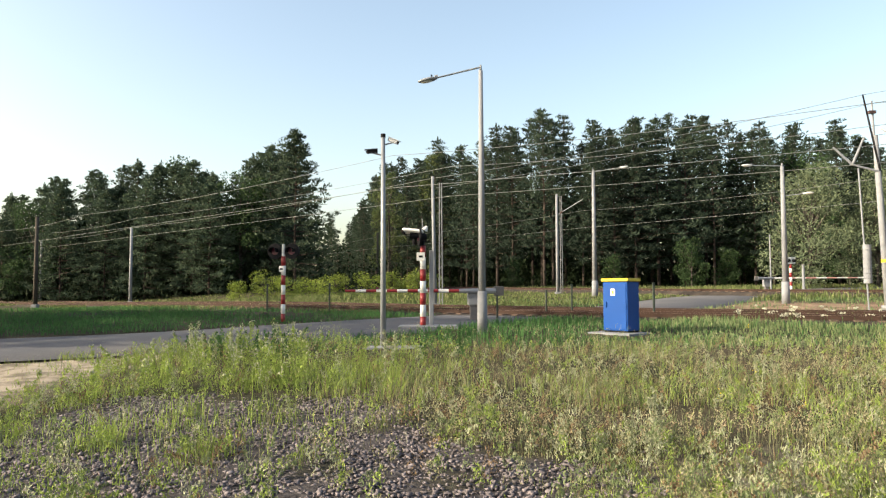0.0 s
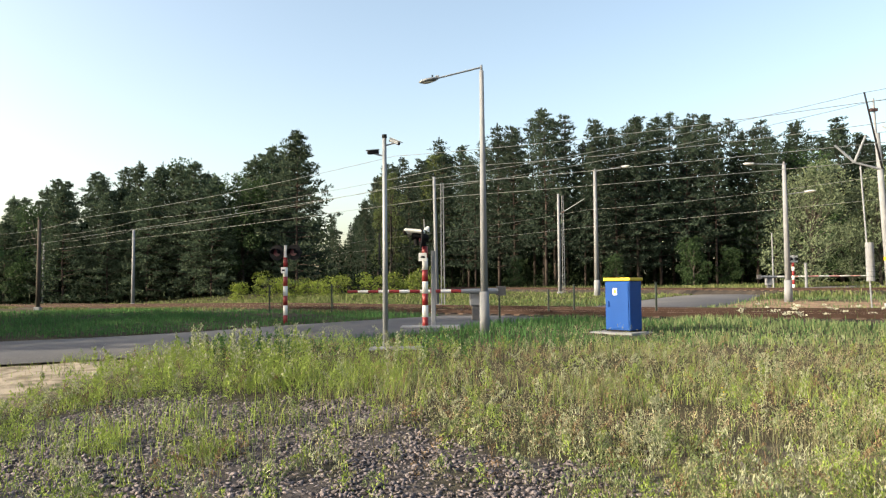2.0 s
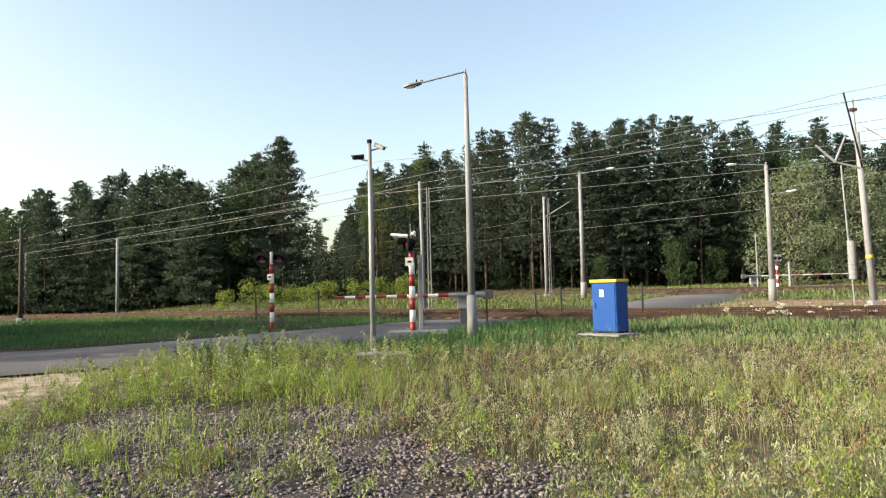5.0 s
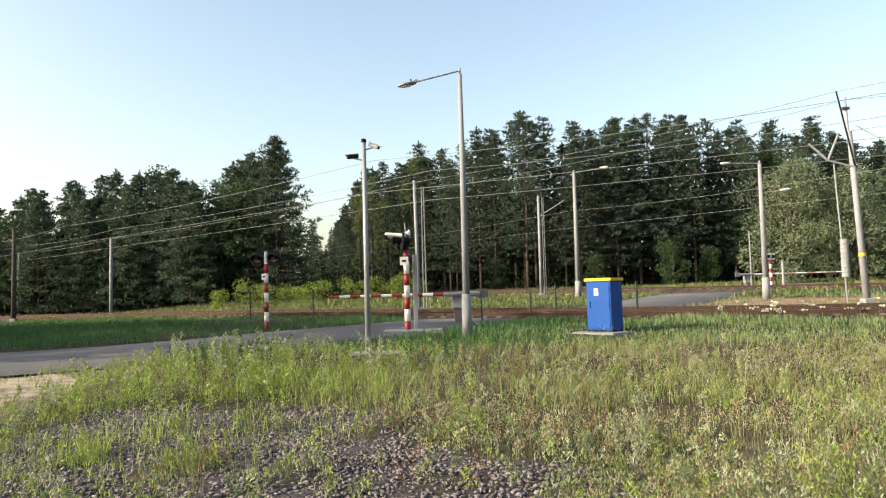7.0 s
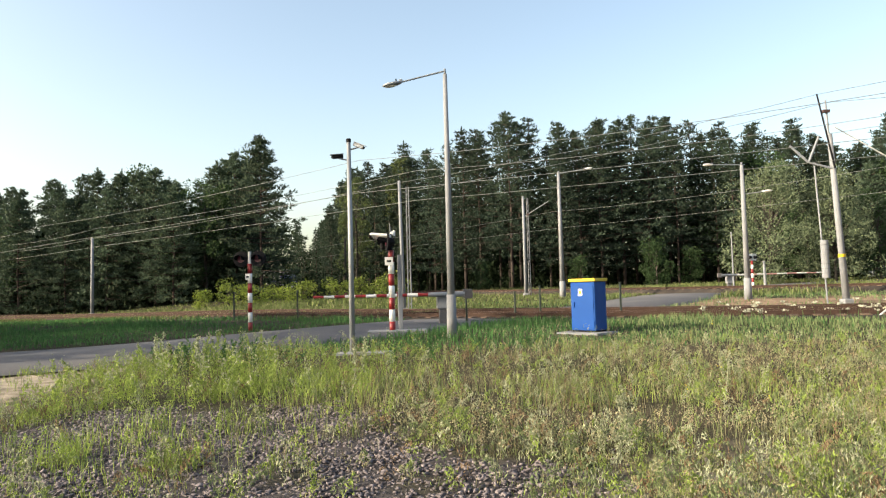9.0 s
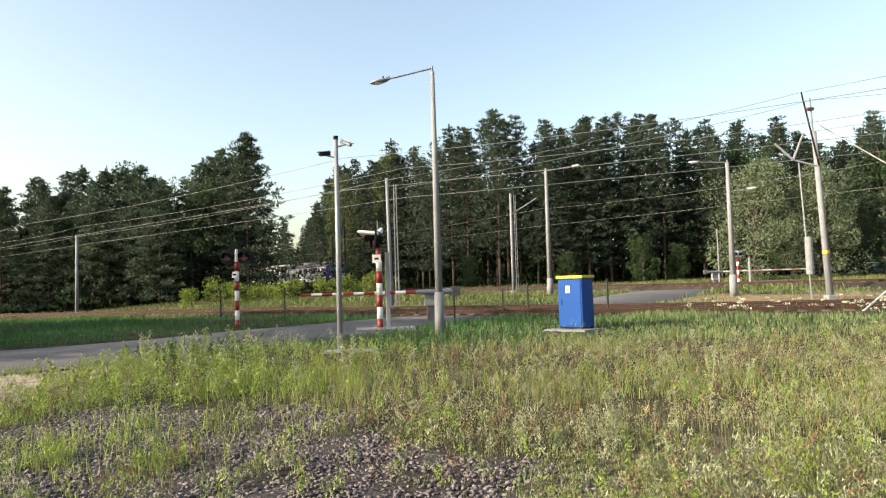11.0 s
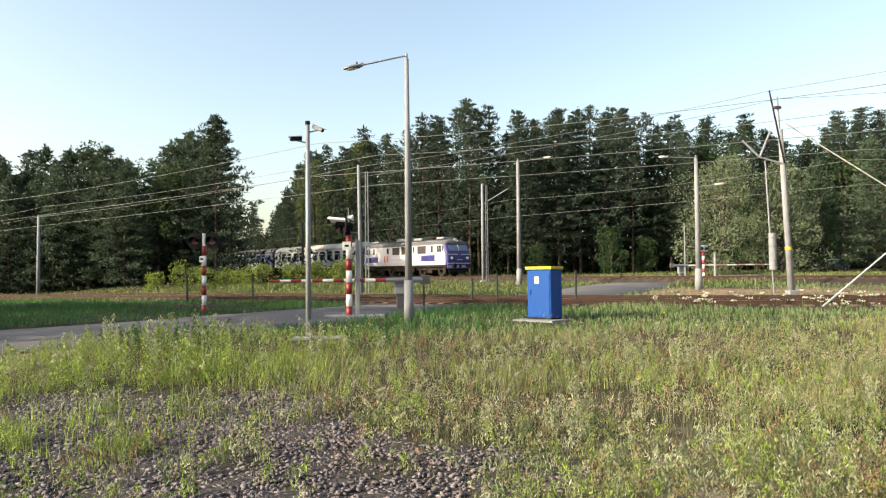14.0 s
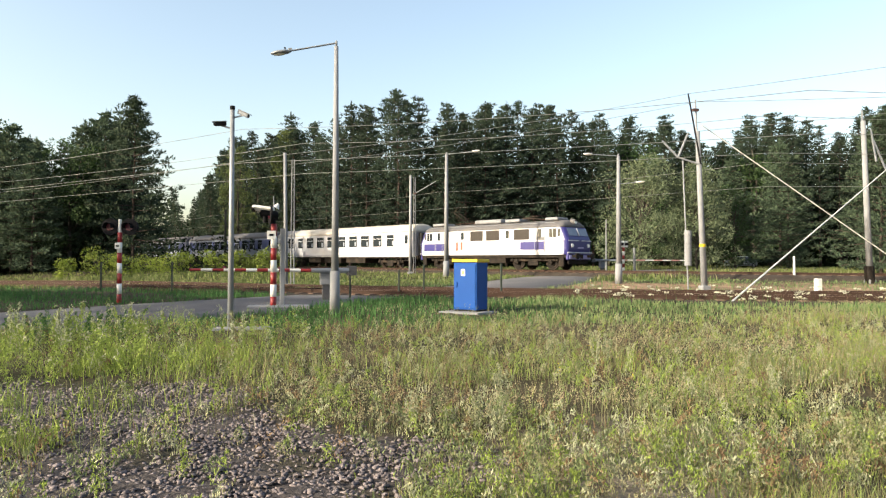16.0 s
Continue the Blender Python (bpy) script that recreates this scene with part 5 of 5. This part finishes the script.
        cx, cy = cx[keep], cy[keep]
        top = RNG.uniform(lo, hi, len(cx)) * (1 - 0.3 * smooth01(4.2, 6.2, -cx))
        f = RNG.random((len(cx), 70)) ** 0.8
        lx, ly = RNG.normal(0, 0.09, (len(cx), 1)), RNG.normal(0, 0.09, (len(cx), 1))
        px = cx[:, None] + RNG.normal(0, 0.035, f.shape) * (1.3 - f) + lx * f * f
        py = cy[:, None] + RNG.normal(0, 0.035, f.shape) * (1.3 - f) + ly * f * f
        pz = height(cx, cy)[:, None] + f * top[:, None]
        me = leaf_cards(name, np.stack([px, py, pz], -1).reshape(-1, 3), np.tile([0, 0, 0.8], (px.size, 1)), 0.065, 0.016, M[mn], RNG, 0.6)
        tagged(new(name, me), label, "weeds", kind="stuff")
        if name == "tall_weeds":
            tips = np.repeat(np.stack([cx + lx[:, 0], cy + ly[:, 0], height(cx, cy) + top], 1), 9, axis=0)
            tips = tips + RNG.normal(0, 1, tips.shape) * np.array([0.022, 0.022, 0.04])
            me = leaf_cards("weed_tops", tips, np.tile([0, 0, 0.7], (len(tips), 1)), 0.045, 0.022, M["weed"], RNG, 0.7)
            tagged(new("weed_tops", me), "pale flowering tops of the tall weeds", "weeds", kind="stuff")
    # verge and track side, in between
    x, y = scatter(125000, 14.6, 44, 0.80, 3)
    ok = (open_land(x, y, 2.8, 3.2) | (open_land(x, y, 2.8, 0.0) & (RNG.random(len(x)) < np.where(x < 3, 0.55, 0.12)))) & clear_of_slabs(x, y) & (RNG.random(len(x)) < smooth01(14.3, 16.0, y)) & (RNG.random(len(x)) < 0.7 + 0.25 * patches(x, y, 0.7, 3))
    ok &= ~((x > 12.5) & (off_line(NEAR_LINE, x, y) > 3) & (off_line(NEAR_LINE, x, y) < 13) & (RNG.random(len(x)) < 0.72))
    x, y = x[ok], y[ok]
    side = off_line(NEAR_LINE, x, y)
    g = ((side < -3) & (x < 5.2 + RNG.normal(0, 1.2, len(x)))) | (RNG.random(len(x)) < 0.3)
    h = RNG.uniform(0.08, 0.26, len(x)) * np.clip(0.9 + 0.25 * patches(x, y, 0.6, 4), 0.4, 1.5)
    blades("verge_grass", x[g], y[g], h[g], 0.007 + 0.0007 * y[g], 0.3, M["grass_shade"], "deep green grass along the road and track")
    blades("trackside_grass", x[~g], y[~g], h[~g], 0.012 + 0.0008 * y[~g], 0.3, M["grass_mid"], "olive grass beyond the track")
    # low grass creeping over the old track beds beyond the road bend
    n = 38000
    reach = np.flatnonzero((NEAR_LINE[:, 0] > -70) & (NEAR_LINE[:, 0] < 3.5))
    i, o = RNG.integers(reach[0], reach[-1], n), RNG.uniform(-4.3, 4.6, n)
    t = np.gradient(NEAR_LINE, axis=0)
    t /= np.linalg.norm(t, axis=1)[:, None]
    x, y = NEAR_LINE[i, 0] - t[i, 1] * o + RNG.normal(0, 0.3, n), NEAR_LINE[i, 1] + t[i, 0] * o
    on_rail = np.minimum(np.abs(np.abs(o - 2.05) - 0.755), np.abs(np.abs(o + 2.05) - 0.755)) < 0.14
    ok = ~on_rail & (np.abs(off_line(ROAD, x, y)) > 2.9) & (patches(x, y, 0.5, 21) > -0.9)
    x, y = x[ok], y[ok]
    h = RNG.uniform(0.05, 0.18, len(x))
    dry = RNG.random(len(x)) < 0.12
    for sel, nm, mn, lb in ((~dry, "track_grass", "grass_far", "low green grass between the rails"), (dry, "track_straw", "grass_dry", "low straw-coloured grass between the rails")):
        blades(nm, x[sel], y[sel], h[sel] + 0.06, 0.02 + 0.0006 * y[sel], 0.4, M[mn], lb)
    # far meadow up to the trees
    x, y = scatter(80000, 38, 96, 0.85, 4)
    ok = open_land(x, y, 2.9, 0.0) & (wood_mask(x, y) < 1.5) & (off_line(NEAR_LINE, x, y) > 3.1)
    x, y = x[ok], y[ok]
    d = RNG.random(len(x)) < 0.14
    h = RNG.uniform(0.12, 0.40, len(x)) * np.clip(0.9 + 0.3 * patches(x, y, 0.3, 5), 0.4, 1.6)
    blades("meadow_grass_far", x[~d], y[~d], h[~d], np.full((~d).sum(), 0.07), 0.35, M["grass_far"], "tall olive grass before the forest")
    blades("meadow_straw_far", x[d], y[d], h[d], np.full(d.sum(), 0.06), 0.25, M["grass_dry"], "tall straw-coloured grass before the forest")


def crushed_stone():
    n = 27000
    x, y = RNG.uniform(-5.6, 2.6, n), RNG.uniform(3.6, 10.4, n)
    ok = RNG.random(n) < gravel_mask(x, y) + 0.04
    x, y = x[ok], y[ok]
    bm = bmesh.new()
    bmesh.ops.create_icosphere(bm, subdivisions=1, radius=1.0)
    base = np.array([v.co[:] for v in bm.verts])
    tri = np.array([[v.index for v in f.verts] for f in bm.faces])
    bm.free()
    m = len(x)
    size = RNG.uniform(0.009, 0.027, m)
    sc = size[:, None] * RNG.uniform(0.6, 1.3, (m, 3)) * np.array([1, 1, 0.6])
    a = RNG.uniform(0, 6.28, m)
    jit = RNG.normal(0, 0.30, (m, *base.shape)) + base[None]
    v = jit * sc[:, None, :]
    vx = v[..., 0] * np.cos(a)[:, None] - v[..., 1] * np.sin(a)[:, None]
    vy = v[..., 0] * np.sin(a)[:, None] + v[..., 1] * np.cos(a)[:, None]
    v = np.stack([vx + x[:, None], vy + y[:, None], v[..., 2] + (height(x, y) + size * 0.25)[:, None]], -1).reshape(-1, 3)
    t = (tri[None] + (np.arange(m) * len(base))[:, None, None]).reshape(-1, 3)
    tagged(new("crushed_stone", raw_mesh("crushed_stone", v, t, None, M["stone"])), "loose grey crushed stones on bare ground", "gravel", kind="stuff")


def woolly_weed(seed, h, n, name="mullein_plant", label="pale silvery upright weed with woolly leaves", stems=5, mat_name="weed"):
    rng = np.random.default_rng(seed)
    t = thing(name, Matrix.Identity(4), label, "weed", "pale weeds in the meadow")
    cen, out = [], []
    for k in range(stems):
        a = rng.uniform(0, 6.28)
        tip = Vector((math.cos(a) * 0.16 * h, math.sin(a) * 0.16 * h, h * rng.uniform(0.6, 1.0)))
        root = Vector((math.cos(a) * 0.03, math.sin(a) * 0.03, -0.02))
        part("stem", C(root, tip, 0.008, 0.004, 5), M["grass_mid"], t)
        m = n // stems
        f = rng.random(m) ** 0.7
        p = np.array(root)[None] + (np.array(tip) - np.array(root))[None] * f[:, None] + rng.normal(0, 0.028, (m, 3)) * (1.5 - f[:, None])
        cen.append(p)
        out.append(np.tile([0, 0, 0.7], (m, 1)))
    me = leaf_cards("leaves", np.vstack(cen), np.vstack(out), 0.06, 0.026, M[mat_name], rng, 0.8)
    lv = new("leaves", me)
    lv.parent = t
    return t


def single_weeds():
    spots = ((2.15, 7.1, 0.62), (1.75, 6.6, 0.45), (4.45, 9.9, 0.55), (4.75, 10.2, 0.5), (4.9, 9.7, 0.42), (-0.9, 11.5, 0.8), (6.2, 8.8, 0.4), (5.6, 7.4, 0.45), (-4.4, 12.6, 0.85), (-3.9, 13.2, 0.7))
    kinds = [woolly_weed(200 + k, 1.0, 420) for k in range(3)]
    for k, (x, y, h) in enumerate(spots):
        m = pose(x, y, hz(x, y), 0, 0, 71 * k)
        if k < 3:
            kinds[k].matrix_basis = m
            kinds[k].scale = (h, h, h)
        else:
            c = copy_thing(kinds[k % 3], m)
            c.scale = (h, h, h)
    # white umbels by the track and scattered yellow heads
    n = 190
    x = RNG.uniform(9, 27, n); y = 20.4 - 0.28 * (x - 12) + RNG.normal(0, 1.6, n)
    ok = open_land(x, y, 3, 3.4)
    x, y = x[ok], y[ok]
    cen = np.repeat(np.stack([x, y, height(x, y) + RNG.uniform(0.25, 0.6, len(x))], 1), 16, axis=0) + RNG.normal(0, 0.055, (16 * len(x), 3)) * np.array([1, 1, 0.25])
    me = leaf_cards("umbels", cen, np.tile([0, -0.3, 0.3], (len(cen), 1)), 0.05, 0.045, M["flower"], RNG, 0.5)
    tagged(new("white_flowers", me), "white umbel flower heads beside the track", "flowers", kind="stuff")
    blades("flower_stems", x, y, np.full(len(x), 0.40), np.full(len(x), 0.012), 0.1, M["grass_shade"], "green stems of the white flowers", "flowers")
    x, y = scatter(7, 6, 15)
    ok = gravel_mask(x, y) < 0.5
    x, y = x[ok & open_land(x, y)], y[ok & open_land(x, y)]
    cen = np.repeat(np.stack([x, y, height(x, y) + RNG.uniform(0.2, 0.5, len(x))], 1), 5, axis=0) + RNG.normal(0, 0.018, (5 * len(x), 3))
    me = leaf_cards("heads", cen, np.tile([0, -0.3, 0.3], (len(cen), 1)), 0.02, 0.017, M["flower_y"], RNG, 0.5)
    tagged(new("yellow_flowers", me), "small yellow flower heads in the meadow", "flowers", kind="stuff")


# ---- the place ----
FAR_S = 0.5 * int(np.argmin(np.hypot(FAR_LINE[:, 0] - 20.1, FAR_LINE[:, 1] - 48.05)))   # the engine's nose at 16 s
make_ground()
make_road()
make_track(NEAR_LINE, -2.05, "track_1", "rusty railway track with grassy ballast nearest the meadow", 170, 232)
make_track(NEAR_LINE, 2.05, "track_2", "second rusty railway track alongside", 170, 232)
make_track(FAR_LINE, 0.0, "track_3", "railway track curving out of the forest", FAR_S - 42, FAR_S + 25, 0.22)

lamp_post(1.01, 18.21, 7.37, [(-1.62, 0.0, 6.95, 7.34)], "tall grey concrete street lamp with one long arm")
lamp_post(10.27, 47.57, 9.45, [(2.3, -0.6, 9.6, 9.3)], "tall concrete street lamp beyond the tracks", (0.22, 0.10), head_mat="white")
lamp_post(17.39, 35.71, 7.75, [(-2.1, 0.0, 7.7, 7.65), (1.4, -0.2, 6.25, 6.1)], "concrete street lamp with two arms at different heights", (0.21, 0.09), head_mat="white")
cctv_post(-1.31, 15.34, 4.92)
crossing_signal(-5.37, 23.61)
barrier_signal(-0.59, 20.61)
barrier(1.04, 24.11, (-3.3, 23.7), 1.42, 11)
barrier(24.0, 52.2, (31.8, 52.6), 2.05, 9, False, "faded_red", name="far lifting barrier lowered across the road, faded red and white arm")
cabinet()
fence_posts()


def far_signal(x, y):
    z = hz(x, y) - 0.04
    t = thing("crossing_signal", pose(x, y, z, 0, 0, 200), "far red and white signal post beside the crossing", "signal", "crossing signals")
    banded_post(t, 2.2, r=0.09)
    part("head_post", C((0, 0, 2.2), (0, 0, 2.7), 0.06, 0.05, 10), M["white"], t)
    part("backboard", B((0, 0, 2.45), (0.9, 0.04, 0.5), 0.02), M["white"], t)
    for sx in (-0.24, 0.24):
        signal_disc(t, (sx, -0.05, 2.45), 0)
    u = thing("grey_post", pose(x + 0.9, y, z), "plain pale post beside the far signal", "post")
    part("pole", C((0, 0, 0), (0, 0, 2.1), 0.10, 0.09, 10), M["concrete"], u)
    part("cap", C((0, 0, 2.1), (0, 0, 2.16), 0.12, 0.12, 10), M["concrete"], u)


far_signal(24.9, 50.3)
t = thing("marker_pole", pose(26.65, 57.15, hz(26.65, 57.15)), "thin pale pole before the willow", "pole")
part("pole", C((0, 0, 0), (0, 0, 4.6), 0.07, 0.05, 8), M["concrete"], t)
part("cap", C((0, 0, 4.6), (0, 0, 4.66), 0.07, 0.06, 8), M["galv"], t)

# overhead line
mast(-0.43, 37.72, 7.5, lean=(-0.12, 0), r=0.11)
mast(-0.12, 38.0, 7.2, lattice=True)
mast(9.28, 56.94, 9.0, arm=(2.0, -0.6, 7.3, 8.5), r=0.14)
mast(9.66, 57.2, 8.9, lattice=True)
mast(-27.57, 62.0, 6.85, r=0.15)
mast(-43.04, 75.14, 6.7, r=0.15)
mast(-31.63, 54.55, 7.1, dark=True)
mast(-8.2, 88, 8.2, dark=True)
mr = mast(18.95, 29.94, 8.0, lean=(-0.26, 0.1), r=0.155)
part("top_rod", C((-0.30, 0.1, 7.4), (-0.36, 0.1, 9.1), 0.05, 0.04, 8), M["galv"], mr)
part("top_clamp", B((-0.38, 0.1, 8.6), (0.3, 0.2, 0.12)), M["insul"], mr)
part("slanted_pole", C((-0.28, -0.2, 6.0), (-0.92, -0.2, 9.3), 0.045, 0.035, 8), M["black"], mr, "dark slanted pole")
part("bracket_tube", C((-0.2, 0, 6.0), (-1.19, 0.26, 6.35), 0.05, 0.04, 8), M["galv"], mr)
part("bracket_arm", C((-1.19, 0.26, 6.35), (-1.9, 0.46, 7.15), 0.055, 0.045, 8), M["galv"], mr)
part("bracket_arm", C((-1.19, 0.26, 6.35), (-0.72, 0.16, 7.5), 0.055, 0.045, 8), M["galv"], mr)
part("yellow_band", C((-0.075, 0.02, 2.1), (-0.08, 0.02, 2.24), 0.152, 0.150, 12), M["yellow"], mr)
wt = thing("tension_weight", pose(18.5, 30.6, hz(18.5, 30.6)), "pale stack of concrete tension weights hanging by the mast", "weight")
for k in range(8):
    part("weight", C((0, 0, 1.15 + 0.212 * k), (0, 0, 1.35 + 0.212 * k), 0.17, 0.165, 14), M["concrete"], wt)
part("rod", C((0, 0, 0), (-0.25, 0, 6.2), 0.035, 0.035, 8), M["galv"], wt)
m2 = mast(31.0, 33.0, 9.65, lean=(-0.33, 0), base_z=hz(31, 33) - 0.05, r=0.18)
part("top_rod", C((-0.33, 0, 8.5), (-0.42, 0, 9.6), 0.06, 0.04, 8), M["galv"], m2)
part("dark_base", C((0, 0, 0), (-0.05, 0, 1.0), 0.26, 0.26, 12), M["t_under"], m2)
part("bracket_arm", C((0.5, 0, 6.8), (0.15, 0, 8.6), 0.06, 0.05, 8), M["galv"], m2)
part("bracket_arm", C((0.3, 0, 8.0), (1.6, 0, 5.4), 0.06, 0.05, 8), M["galv"], m2)
for nm, a, b in (("guy_rod", (13.8, 20.4, 0.38), (32.3, 33.1, 7.05)), ("guy_wire", (18.9, 30.0, 8.3), (32.2, 30.6, 0.8))):
    whole(nm, C(a, b, 0.028, 0.028, 8), M["white"], Matrix.Identity(4), "slanting pale stay rod of the overhead line", "stay")
t = thing("concrete_marker", pose(23.0, 27.4, hz(23.0, 27.4) - 0.02), "low white concrete track marker", "marker")
part("block", B((0, 0, 0.32), (0.27, 0.24, 0.64), 0.03), M["white"], t)
part("foot", B((0, 0, 0.05), (0.55, 0.42, 0.1), 0.02), M["concrete"], t)
t = thing("concrete_marker", pose(29.1, 36.6, hz(29.1, 36.6) - 0.02), "thin white post beside the far track", "marker")
part("post", C((0, 0, 0), (0, 0, 1.45), 0.07, 0.06, 8), M["white"], t)


def along(line, pts, across, rise):
    out = []
    for p in pts:
        k = int(np.argmin(np.hypot(line[:, 0] - p[0], line[:, 1] - p[1])))
        a, c = line[max(k - 3, 0)], line[min(k + 3, len(line) - 1)]
        d = (c - a) / np.linalg.norm(c - a)
        q = line[k] + np.array([-d[1], d[0]]) * across
        out.append((q[0], q[1], hz(*line[k]) + 0.22 + rise))
    return out


NEAR_MASTS = [(-90, 113), (-43, 71.5), (-27, 57), (-1, 33.8), (18, 22.8), (45, 17), (90, 11)]
FAR_MASTS = [(-46, 161), (-9.6, 99), (12.5, 61), (28, 38), (60, 27), (95, 19)]
for ac in (-2.05, 2.05):
    wire("contact_wire", along(NEAR_LINE, NEAR_MASTS, ac, 5.5), 0.05)
    wire("carrier_wire", along(NEAR_LINE, NEAR_MASTS, ac, 7.0), 0.25)
wire("contact_wire", along(FAR_LINE, FAR_MASTS, 0, 5.5), 0.05)
wire("carrier_wire", along(FAR_LINE, FAR_MASTS, 0, 7.0), 0.3)
wire("feeder_wire", [(-43.04, 75.1, 6.7), (-27.6, 62, 6.8), (-0.55, 37.7, 7.4), (18.03, 29.74, 9.7), (47.5, 15.6, 13.3)], 0.25)
wire("feeder_wire", [(-0.35, 37.9, 6.9), (18.6, 30, 9.4), (45.6, 14.8, 8.9)], 0.25)
wire("feeder_wire", [(18.7, 29.95, 8.0), (44.3, 14.95, 9.6)], 0.1)

parked_car(53.3, 76.5, 8)
plant_forest()
undergrowth()
crushed_stone()
sow()
single_weeds()

# ---- the train ----
ENGINE = loco()
COACHES = [coach("white"), coach("blue")]
COACHES += [copy_thing(COACHES[1], Matrix.Identity(4)), copy_thing(COACHES[1], Matrix.Identity(4))]
SPEED = 11.46


def rail_point(s):
    k = s / 0.5
    return np.array([np.interp(k, np.arange(len(FAR_LINE)), FAR_LINE[:, j]) for j in (0, 1)])


def rail_height(s):
    return float(np.mean([hz(*rail_point(s + d)) for d in (-6, -3, 0, 3, 6)])) + 0.44


def riding(t, behind, half):
    """The pose of a vehicle whose middle runs so many metres behind the nose."""
    s = FAR_S - SPEED * (16.0 - t) - behind
    a, b = rail_point(s - half), rail_point(s + half)
    za, zb = rail_height(s - half), rail_height(s + half)
    c = (a + b) / 2
    d = b - a
    return pose(c[0], c[1], (za + zb) / 2, 0, -math.degrees(math.atan2(zb - za, np.linalg.norm(d))), math.degrees(math.atan2(d[1], d[0])))


def motions():
    times = [0.5 * k for k in range(33)]
    walk(ENGINE, [(t, riding(t, 7.7, 4.6)) for t in times])
    for k, c in enumerate(COACHES):
        walk(c, [(t, riding(t, 29.1 + 25.3 * k, 8.6)) for t in times])
    for w, dx, r in WHEELSETS:
        turn = math.degrees(SPEED / r)
        n = int(16 * turn / 80) + 1
        walk(w, [(16 * k / n, pose(dx, 0, r) @ Matrix.Rotation(radians(turn * 16 * k / n), 4, "Y")) for k in range(n + 1)])


motions()
